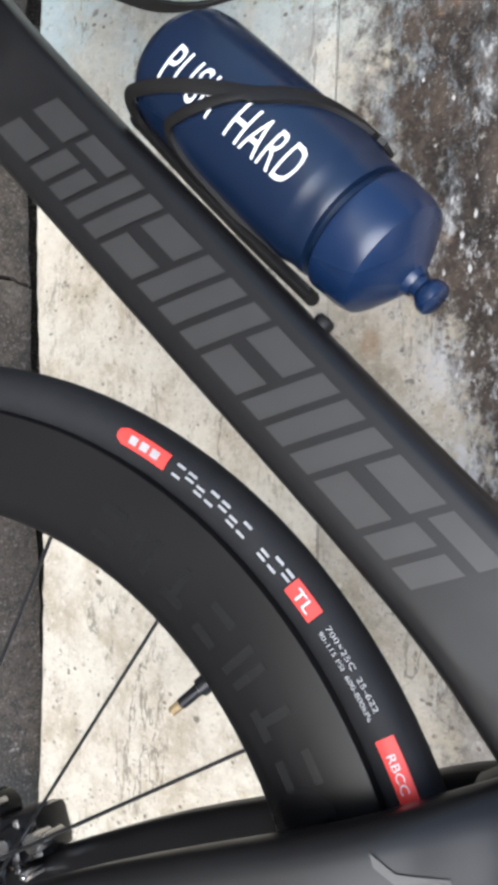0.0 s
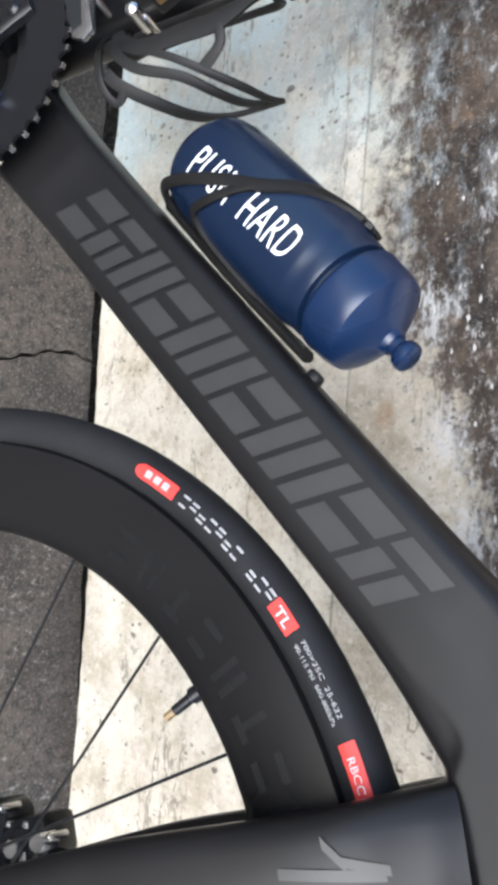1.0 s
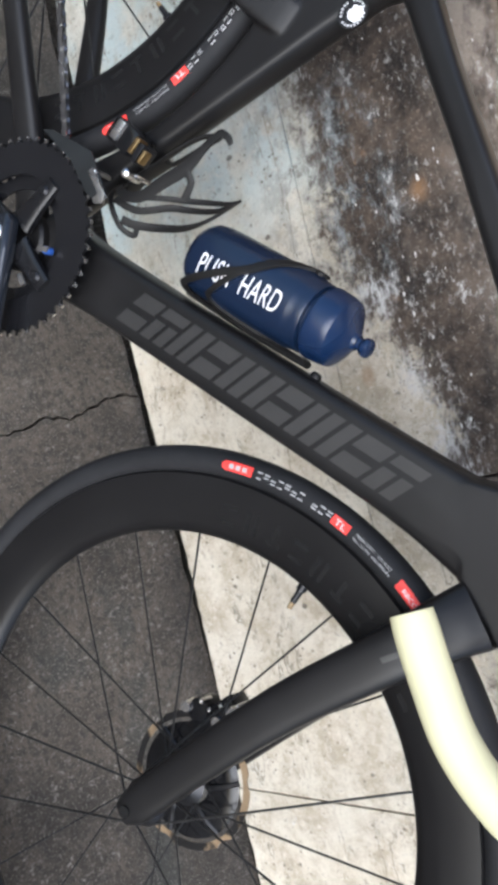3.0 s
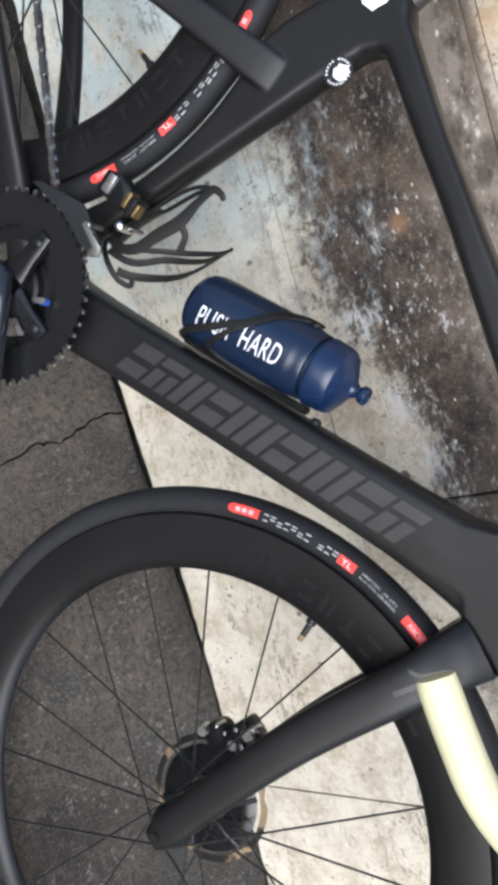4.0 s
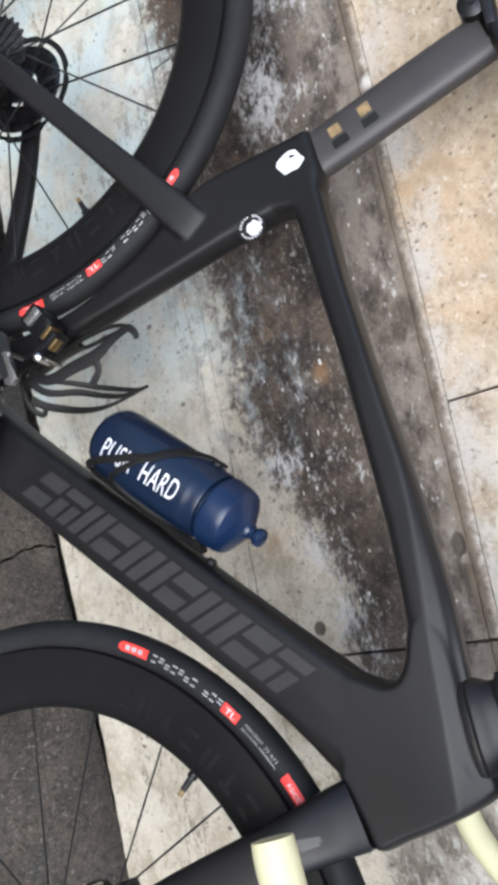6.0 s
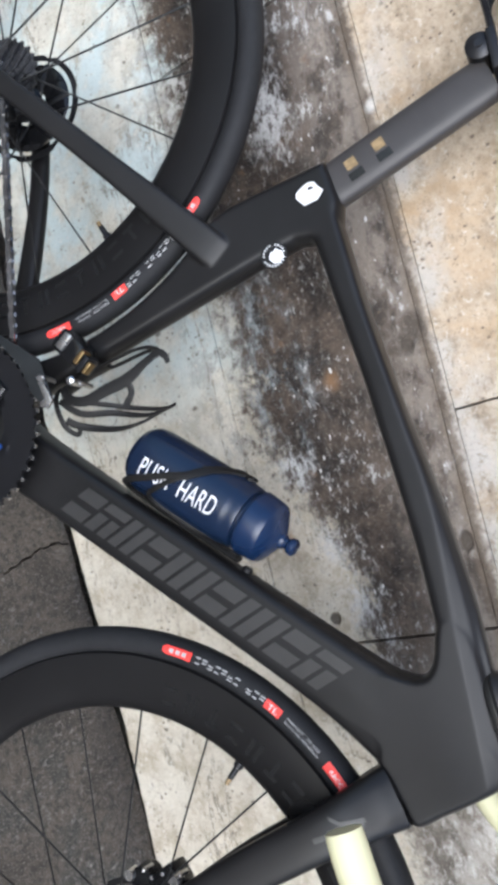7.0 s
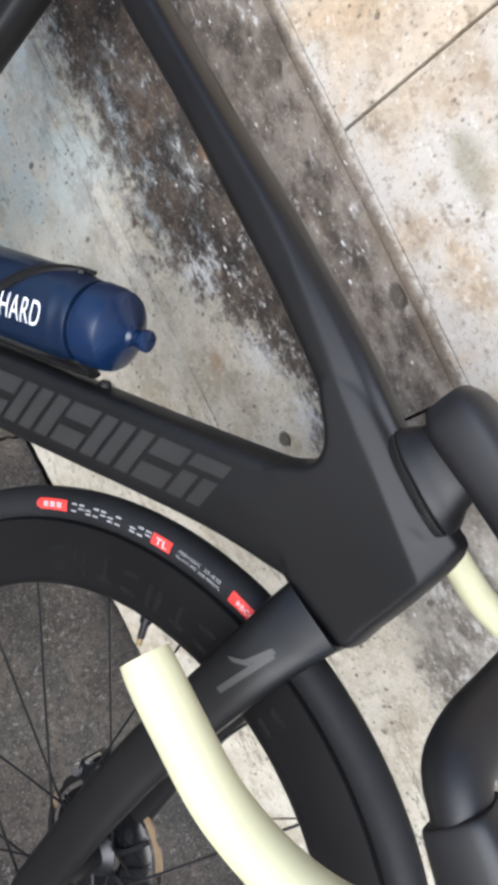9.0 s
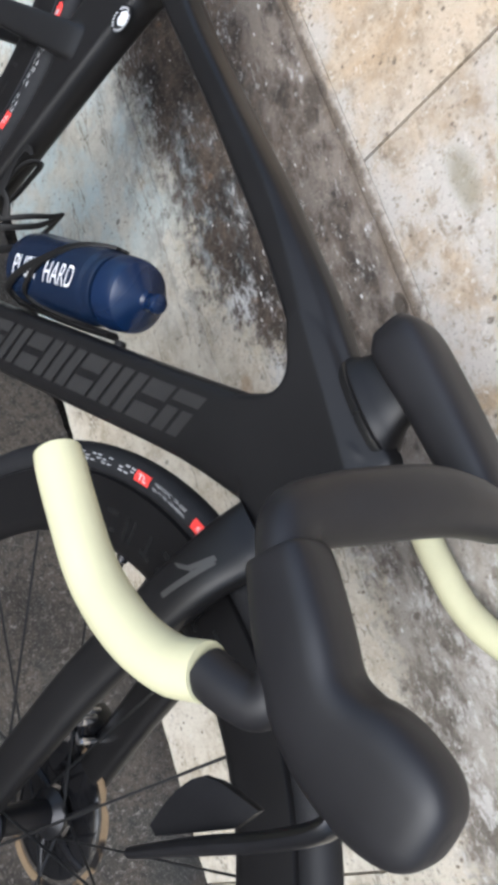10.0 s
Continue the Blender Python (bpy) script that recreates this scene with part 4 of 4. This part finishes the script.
bm = bmesh.new()
gear(bm, BB, -0.0470, 50, 0.1010, 0.0030, 0.066)
M_RING = plain("black_chainring", (0.006, 0.006, 0.007), 0.26, 0.0, 0.42, 0.2, 60, 0.02)
crankset = part("crankset", bm, M_RING, bike, "black toothed chainrings with a glossy crank")
bm = bmesh.new()
n = 50
for k in range(n):
    a = 2 * math.pi * (k + 0.375) / n
    add_box(bm, (0, 0, 0), (0.0046, 0.0026, 0.0040), Matrix.Translation((BB.x + 0.1028 * math.cos(a), -0.0472, BB.z + 0.1028 * math.sin(a))) @ Matrix.Rotation(-a, 4, "Y"))
part("tooth_edge", bm, M_STEEL, crankset, "bright worn tooth tips")
bm = bmesh.new()
gear(bm, BB, -0.0395, 34, 0.0685, 0.003, 0.052)
part("inner_chainring", bm, M_RING, crankset)
arm = radians(-15)
for k in range(4):
    a = arm + radians(45 + 90 * k)
    bm = bmesh.new()
    d, t = Vector((math.cos(a), 0, math.sin(a))), Vector((-math.sin(a), 0, math.cos(a)))
    rings = []
    for q, w, th in ((0.018, 0.016, 0.006), (0.045, 0.011, 0.0055), (0.064, 0.010, 0.005), (0.074, 0.009, 0.004)):
        rings.append(oval(BB + d * q + Vector((0, -0.0505, 0)), t, Y, w, th, 3, 14))
    add_loft(bm, rings)
    part("spider_arm", bm, M_RING, crankset)
    bm = bmesh.new()
    add_turned(bm, [(0, 0.0585), (0.0035, 0.0585), (0.006, 0.056), (0.006, 0.048)], Matrix.Translation(BB + d * 0.062) @ SIDE, 12)
    part("chainring_bolt", bm, M_DARKMETAL, crankset)
bm = bmesh.new()
rings = []
d, t = Vector((math.cos(arm), 0, math.sin(arm))), Vector((-math.sin(arm), 0, math.cos(arm)))
for q, w, th, y in ((-0.020, 0.008, 0.008, -0.060), (-0.012, 0.016, 0.010, -0.062), (0.02, 0.0155, 0.010, -0.064), (0.09, 0.0115, 0.0085, -0.068), (0.15, 0.0105, 0.008, -0.070), (0.172, 0.0135, 0.008, -0.070), (0.186, 0.007, 0.006, -0.070)):
    rings.append(oval(BB + d * q + Vector((0, y, 0)), t, Y, w, th, 3.0, 20))
add_loft(bm, rings)
part("crank_arm", bm, plain("gloss_black_crank", (0.02, 0.023, 0.030), 0.10, 0.4, 0.6, 0.1, 30, 0), crankset, "glossy black crank arm")
for a in (15, 58):
    bm = bmesh.new()
    d2 = Vector((math.cos(radians(a)), 0, math.sin(radians(a))))
    add_plate(bm, [(-0.006, -0.004), (0.008, -0.002), (0.010, 0.004), (-0.004, 0.003)], 0.003, Matrix.Translation(BB + d2 * 0.052 + Vector((0, -0.0575, 0))) @ SIDE @ Matrix.Rotation(radians(a), 4, "Z"), 0.001)
    part("spider_edge", bm, M_STEEL, crankset, "bright worn edge")
bm = bmesh.new()
add_turned(bm, [(0, 0.0585), (0.0028, 0.0585), (0.0040, 0.057), (0.0040, 0.048)], Matrix.Translation(BB + Vector((0.030, 0, 0.048))) @ SIDE, 12)
part("sensor_cap", bm, plain("blue_cap", (0.025, 0.07, 0.26), 0.3, 0, 0.5, 0.1, 60, 0), crankset, "small blue cap")
bm = bmesh.new()
add_turned(bm, [(0, 0.0760), (0.006, 0.0760), (0.009, 0.0745), (0.009, 0.070)], Matrix.Translation(BB) @ SIDE, 20)
part("crank_bolt", bm, M_STEEL, crankset)

for k in range(9):
    if k == 0:
        bm = bmesh.new()
        gear(bm, REAR, -0.020, 28, 0.0565, 0.0018, 0.030, 0.0045)
        cassette = part("cassette", bm, M_COG, bike, "steel sprocket cassette")
    else:
        bm = bmesh.new()
        gear(bm, REAR, -0.020 - 0.0032 * k, 27 - 2 * k, 0.0555 - 0.0037 * k, 0.0018, 0.016, 0.0045)
        part("sprocket", bm, M_COG, cassette)

# chain: pairs of plates and rollers round ring, sprocket and pulleys
J1, J2 = Vector((-0.392, -0.036, 0.262)), Vector((-0.362, -0.036, 0.212))
line = []
rs = 0.0235
for k in range(41):
    a = radians(97) - radians(187) * k / 40
    line.append((BB.x + 0.0715 * math.cos(a), -0.0400, BB.z + 0.0715 * math.sin(a)))
line += [(J2.x + 0.020, -0.036, J2.z - 0.020), (J2.x - 0.004, -0.036, J2.z - 0.021), (J2.x - 0.021, -0.036, J2.z - 0.003), (J1.x + 0.010, -0.036, J1.z - 0.017), (J1.x + 0.021, -0.036, J1.z + 0.006)]
for k in range(21):
    a = radians(-75) - radians(192) * k / 20
    line.append((REAR.x + rs * math.cos(a), -0.042, REAR.z + rs * math.sin(a)))
pts = [Vector(p) for p in line]
loop = pts + [pts[0]]
dist, links, carry = 0.0127, [], 0.0
for a, b in zip(loop, loop[1:]):
    seg = (b - a).length
    while carry < seg:
        links.append(a + (b - a) * (carry / seg))
        carry += dist
    carry -= seg
bm = bmesh.new()
for k, (a, b) in enumerate(zip(links, links[1:] + links[:1])):
    if (b - a).length > 0.02:
        continue
    d = (b - a).normalized()
    m = Matrix.Translation((a + b) / 2) @ Matrix((d, Y, d.cross(Y))).transposed().to_4x4()
    w = 0.0031 if k % 2 else 0.0022
    for s in (-1, 1):
        add_plate(bm, [(-0.0092, 0), (-0.0075, 0.0038), (-0.002, 0.0030), (0.002, 0.0030), (0.0075, 0.0038), (0.0092, 0), (0.0075, -0.0038), (0.002, -0.0030), (-0.002, -0.0030), (-0.0075, -0.0038)], 0.0009, m @ Matrix.Translation((0, s * w, 0)) @ Matrix.Rotation(radians(90), 4, "X"))
    add_box(bm, (0.0063, 0, 0), (0.0045, 0.006, 0.0045), m)
part("chain", bm, M_CHAIN, bike, "oily steel chain", smooth=False)

# rear derailleur
bm = bmesh.new()
add_plate(bm, [(J1.x - 0.012, J1.z + 0.012), (J1.x + 0.012, J1.z + 0.006), (J2.x + 0.013, J2.z - 0.004), (J2.x, J2.z - 0.013), (J2.x - 0.014, J2.z - 0.004)], 0.0025, Matrix.Translation((0, -0.043, 0)) @ SIDE, 0.0008)
pipe(bm, [(-0.408, -0.05, 0.318), (-0.42, -0.055, 0.30), (-0.41, -0.05, 0.276), (-0.392, -0.046, 0.262)], [0.010, 0.012, 0.012, 0.009], 12)
derailleur = part("rear_derailleur", bm, M_DARKMETAL, bike)
for j in (J1, J2):
    bm = bmesh.new()
    gear(bm, j, -0.036, 11, 0.0175, 0.004, 0.004, 0.004)
    part("jockey_wheel", bm, M_RIMLOGO, derailleur)

# front derailleur
bm = bmesh.new()
add_plate(bm, [(-0.084, 0.312), (-0.080, 0.324), (-0.040, 0.371), (0.012, 0.384), (0.016, 0.374), (-0.002, 0.358), (-0.040, 0.345)], 0.0022, Matrix.Translation((0, -0.0525, 0)) @ SIDE, 0.0006)
fd = part("front_derailleur", bm, plain("grey_painted_cage", (0.022, 0.024, 0.025), 0.32, 0.4, 0.5, 0.2, 60, 0), bike, "front derailleur with steel, brass and black parts")
bm = bmesh.new()
add_plate(bm, [(-0.022, 0.372), (0.010, 0.384), (0.017, 0.378), (0.014, 0.368), (0.008, 0.367), (0.007, 0.376), (-0.020, 0.366)], 0.004, Matrix.Translation((0, -0.0545, 0)) @ SIDE, 0.001)
part("cage_edge", bm, M_STEEL, fd, "bright bent steel edge of the cage")
tilt = Matrix.Translation((-0.046, -0.034, 0.406)) @ Matrix.Rotation(radians(-38), 4, "Y")
bm = bmesh.new()
add_box(bm, (0, 0, 0), (0.038, 0.032, 0.026), tilt, 0.005)
part("motor_housing", bm, M_FIN, fd, "glossy black housing")
bm = bmesh.new()
add_box(bm, (-0.006, -0.0165, 0.002), (0.010, 0.004, 0.020), tilt, 0.0015)
part("housing_edge", bm, M_STEEL, fd, "bright housing edge")
bm = bmesh.new()
add_box(bm, (0.021, -0.010, 0.001), (0.006, 0.014, 0.017), tilt, 0.0015)
part("link_plate", bm, M_GOLD, fd, "brass-coloured link")
bm = bmesh.new()
add_box(bm, (0.029, -0.006, -0.002), (0.008, 0.022, 0.020), tilt, 0.002)
part("link_plate", bm, M_DARKMETAL, fd)
bm = bmesh.new()
add_box(bm, (0.0365, -0.012, -0.002), (0.0045, 0.010, 0.014), tilt, 0.0015)
part("link_arm", bm, M_GOLD, fd, "dull brass link")
for p, q in (((-0.010, -0.044, 0.402), 0.0048), ((-0.018, -0.053, 0.374), 0.0026), ((-0.004, -0.040, 0.412), 0.0028)):
    bm = bmesh.new()
    add_turned(bm, [(0, 0.0035), (q * 0.6, 0.0030), (q, 0.0010), (q, -0.02)], Matrix.Translation(p) @ SIDE, 14)
    part("bolt", bm, M_STEEL, fd)

# stickers on the seat tube
bm = bmesh.new()
rng = random.Random(3)
pts = [(-0.1375 + (0.0105 + 0.003 * rng.uniform(-1, 1)) * math.cos(a), 0.6905 + (0.0135 + 0.002 * rng.uniform(-1, 1)) * math.sin(a)) for a in [2 * math.pi * k / 12 for k in range(12)]]
add_plate(bm, pts, 0.0006, Matrix.Translation((0, -0.0168, 0)) @ SIDE)
sticker = part("sticker", bm, M_WHITE, bike, "torn white paper sticker")
bm = bmesh.new()
add_plate(bm, [(-0.1455, 0.6905), (-0.1440, 0.6960), (-0.1425, 0.6965), (-0.1415, 0.6900)], 0.0003, Matrix.Translation((0, -0.0173, 0)) @ SIDE)
part("tear", bm, M_DARKMETAL, sticker)
bm = bmesh.new()
add_plate(bm, [(-0.0865 + 0.0135 * math.cos(2 * math.pi * k / 28), 0.643 + 0.0145 * math.sin(2 * math.pi * k / 28)) for k in range(28)], 0.0006, Matrix.Translation((0, -0.0168, 0)) @ SIDE)
badge = part("round_sticker", bm, M_DARKMETAL, bike, "round black sticker with a white middle and lettering bars")
bm = bmesh.new()
add_plate(bm, [(-0.0850 + (0.0072 + 0.0014 * math.sin(k * 2.1)) * math.cos(2 * math.pi * k / 20), 0.6455 + 0.0078 * math.sin(2 * math.pi * k / 20)) for k in range(20)], 0.0004, Matrix.Translation((0, -0.0173, 0)) @ SIDE)
part("white_middle", bm, M_WHITE, badge)
bm = bmesh.new()
for k in range(22):
    a = 2 * math.pi * k / 22
    if k % 6 != 5:
        add_box(bm, (0.0112, 0, 0), (0.0018, 0.0004, 0.0016), Matrix.Translation((-0.0865, -0.0173, 0.643)) @ Matrix.Rotation(-a, 4, "Y"))
part("lettering_bars", bm, M_WHITE, badge)

# slanted grey blocks in place of the frame maker's name, on the drive-side flank
D0, D1 = Vector((0.109, 0, 0.379)), Vector((0.333, 0, 0.642))
ax = (D1 - D0).normalized()
up = Vector((-ax.z, 0, ax.x))
pitch = (D1 - D0).length / 11
at = 0.0
for k, width in enumerate((0.95, 0.95, 0.9, 0.9, 0.42, 1.0, 0.9, 0.42, 1.0, 0.95, 1.0)):
    bm = bmesh.new()
    w = pitch * width
    def flank(x, y, at=at, w=w):
        h = 0.0375 * (y - 0.5) - 0.0055
        a = at + w * x + 0.019 * (y - 0.5)
        p = D0 + ax * a + up * h
        wide = 0.0235 - 0.0025 * min(1.0, max(0.0, (D0.x + ax.x * a - 0.0796) / 0.1455))
        u = -(h + 0.006) / 0.0337
        swell = float(np.interp(u, (-0.94, -0.86, -0.74, 0.0, 0.68, 0.87, 0.96), (0.78, 0.92, 1.0, 1.03, 1.0, 0.92, 0.70)))
        return p + Vector((0, -wide * swell - 0.0008, 0))
    kinds = ([(0, 1, 0.60, 1), (0, 1, 0, 0.40)], [(0, 0.42, 0, 1), (0.58, 1, 0, 1)], [(0, 1, 0.72, 1), (0, 0.45, 0, 0.58), (0.6, 1, 0, 0.58)])
    for x0, x1, ya, yb in [(0, 1, 0, 1)] if width < 0.5 else kinds[(k * 2) % 3]:
        quad_grid(bm, flank, x0, x1, ya, yb, 3, 5)
    part("tube_print", bm, M_LOGO, carbon, "dull grey slanted block print")
    at += pitch * width + pitch * 0.14

# ---- bottle cages and the bottle ----
CA = Vector((0.643, 0, 0.766)).normalized()
CN = Vector((-CA.z, 0, CA.x))
C0 = Vector((0.1645, 0, 0.5565))


def round_bottle(s, th, r):
    """A point beside the bottle's axis: s along it, th from the drive side towards the top."""
    return C0 + CA * s + (-Y * math.cos(th) + CN * math.sin(th)) * r


def strap(bm, pts, width, r=0.0379, thick=0.0013, place=None):
    """A flat strap laid round the bottle, through (s, angle in degrees, half-width factor)."""
    wrapped = place or round_bottle
    line = smooth_path(pts, 8)
    rings = []
    for i, p in enumerate(line):
        a, b = line[max(i - 1, 0)], line[min(i + 1, len(line) - 1)]
        ds, dt = (b[0] - a[0]), radians(b[1] - a[1]) * r
        ln = math.hypot(ds, dt) or 1
        px, pt = -dt / ln * width * p[2], ds / ln * width * p[2] / r
        th = radians(p[1])
        rings.append([wrapped(p[0] + px, th + pt, r - thick), wrapped(p[0] + px, th + pt, r + thick), wrapped(p[0], th, r + thick * 1.6), wrapped(p[0] - px, th - pt, r + thick), wrapped(p[0] - px, th - pt, r - thick)])
    return add_loft(bm, rings)


bm = bmesh.new()
pipe(bm, [C0 + CA * -0.13 - CN * 0.038, C0 + CA * -0.05 - CN * 0.0405, C0 + CA * 0.020 - CN * 0.040], 0.008, 12, flat=0.45, up=tuple(Y))
pipe(bm, [C0 + CA * -0.13 - CN * 0.036, C0 + CA * -0.139 - CN * 0.02, C0 + CA * -0.137 + CN * 0.004], 0.007, 10, flat=0.4, up=tuple(Y))
cage = part("bottle_cage", bm, M_CAGE, bike, "matt black cage holding the bottle")
for s in (1, -1):
    f = (lambda a: a) if s > 0 else (lambda a: 180 - a)
    bm = bmesh.new()
    strap(bm, [(-0.1210, f(-92), 0.9), (-0.1270, f(-70), 0.9), (-0.1265, f(-52), 0.9), (-0.1175, f(-38), 0.95), (-0.1027, f(-22), 0.95), (-0.0800, f(-1), 0.95), (-0.0601, f(16), 1.1), (-0.0490, f(34), 1.2), (-0.0390, f(52), 1.2), (-0.0300, f(66), 1.25), (-0.0190, f(82), 1.25), (-0.0100, f(97), 1.1), (-0.0065, f(104), 0.6)], 0.0037)
    part("strap", bm, M_CAGE, cage)
    bm = bmesh.new()
    strap(bm, [(-0.0560, f(22), 0.7), (-0.0720, f(-4), 0.9), (-0.0860, f(-30), 0.9), (-0.0935, f(-47), 0.9), (-0.0900, f(-60), 0.9), (-0.0760, f(-72), 0.9), (-0.0400, f(-84), 0.9), (0.0000, f(-92), 0.9), (0.0180, f(-96), 0.9)], 0.0029)
    part("strap", bm, M_CAGE, cage)

# the empty cage on the seat tube
SA = (Vector((-0.082, 0, 0.611)) - Vector((-0.032, 0, 0.412))).normalized()
SN = Vector((SA.z, 0, -SA.x))
S0 = Vector((-0.032, 0, 0.412))
def on_seat(a, n, y):
    return S0 + SA * a + SN * n + Y * y
bm = bmesh.new()
pipe(bm, [on_seat(-0.050, 0.008, 0), on_seat(-0.02, 0.005, 0), on_seat(0.012, 0.006, 0)], 0.011, 14, flat=0.3, up=tuple(Y))
for s in (-1, 1):
    pipe(bm, [on_seat(0.004, 0.006, s * 0.004), on_seat(0.016, 0.007, s * 0.009), on_seat(0.050, 0.010, s * 0.009), on_seat(0.066, 0.014, s * 0.006), on_seat(0.072, 0.017, 0)], [0.004, 0.0036, 0.0036, 0.004, 0.004], 10, 4, flat=0.5, up=tuple(Y))
empty_cage = part("bottle_cage", bm, M_CAGE, bike, "empty matt black bottle cage on the seat tube")


def beside_seat(s, th, r):
    """A point on the round seat that the empty cage leaves for a bottle."""
    return on_seat(s, 0.044 + r * math.sin(th), -r * math.cos(th))


for width, pts in (
    (0.0040, [(-0.040, -70, 1.2), (-0.0300, -20, 1.2), (-0.0116, 3, 1.4), (0.0164, 5, 1.6), (0.0436, 7, 1.6), (0.0697, -2, 1.0), (0.0880, -6, 1.0), (0.0945, 6, 0.8), (0.0940, 17, 0.5)]),
    (0.0030, [(0.0435, 9, 1.3), (0.0420, 28, 1.0), (0.0277, 43, 1.3)]),
    (0.0026, [(-0.0150, 4, 1.0), (-0.0053, 11, 1.0), (0.0194, 36, 1.0), (0.0466, 74, 1.0), (0.0611, 116, 0.8)]),
    (0.0030, [(-0.0400, -20, 1.2), (-0.0207, 18, 1.2), (0.0100, 42, 1.1), (0.0280, 68, 1.0), (0.0420, 94, 1.0), (0.0600, 117, 0.8)]),
    (0.0034, [(-0.0400, 16, 1.2), (-0.0317, 32, 1.2), (-0.0102, 61, 1.2), (0.0080, 88, 1.2), (0.0250, 106, 1.0), (0.0420, 114, 1.0), (0.0623, 118, 0.7)]),
    (0.0026, [(-0.0470, -70, 1.0), (-0.0460, 6, 1.0), (-0.0447, 29, 1.0), (-0.0385, 45, 1.0), (-0.0300, 36, 1.0)]),
):
    bm = bmesh.new()
    strap(bm, pts, width, 0.038, 0.0012, beside_seat)
    part("strap", bm, M_CAGE, empty_cage)

bm = bmesh.new()
add_turned(bm, [(0.0055, -0.004), (0.0055, 0.001), (0.0040, 0.0028), (0.0, 0.0032)], Matrix.Translation(C0 + CA * 0.033 - CN * 0.0440) @ Matrix((Y.cross(CN), Y, CN)).transposed().to_4x4(), 14)
part("bolt", bm, M_CAGE, cage)

# the bottle
bottle = thing("water_bottle", "navy blue plastic water bottle with white lettering in a cage", "bottle", BIKE)
turn = Matrix((Vector((0, -1, 0)), CN, CA)).transposed().to_4x4()
BM = Matrix.Translation(C0) @ turn
bm = bmesh.new()
body = [(0.0, -0.134), (0.024, -0.1355), (0.030, -0.1335), (0.0345, -0.127), (0.0362, -0.117), (0.0365, -0.10), (0.0365, -0.0095), (0.0360, -0.0065), (0.0350, -0.0035), (0.0345, 0.0010), (0.0344, 0.0055), (0.0336, 0.0078), (0.0300, 0.0084), (0.0300, 0.0150)]
add_turned(bm, body, BM, 64)
part("body", bm, M_BOTTLE, bottle, angle=24)
bm = bmesh.new()
cap = [(0.0290, 0.0120), (0.0335, 0.0126), (0.0348, 0.0140), (0.0350, 0.0158), (0.0346, 0.0200), (0.0340, 0.0300), (0.0329, 0.0350), (0.0320, 0.0373), (0.0300, 0.0390), (0.0210, 0.0445), (0.0125, 0.0492), (0.0095, 0.0506), (0.0080, 0.0525), (0.0074, 0.0540), (0.0, 0.0540)]
add_turned(bm, cap, BM, 64)
part("cap", bm, M_CAP, bottle, "brighter blue screw cap", angle=24)
bm = bmesh.new()
add_turned(bm, [(0.0060, 0.052), (0.0060, 0.0575), (0.0084, 0.0600), (0.0092, 0.0630), (0.0088, 0.0660), (0.0070, 0.0675), (0.0, 0.0675)], BM, 28)
part("spout", bm, M_CAP, bottle)
bm, width = lettering("PUSH  HARD", 0.0220, 10, 1.06, 0.0)
for v in bm.verts:
    v.co = round_bottle(-0.1120 + 0.0965 * v.co.x / width + 0.06 * v.co.y, radians(-6 + 5 * v.co.x / width) + (v.co.y - 0.0110) / 0.0366, 0.0367)
part("lettering", bm, M_WHITE, bottle, "white capital lettering")
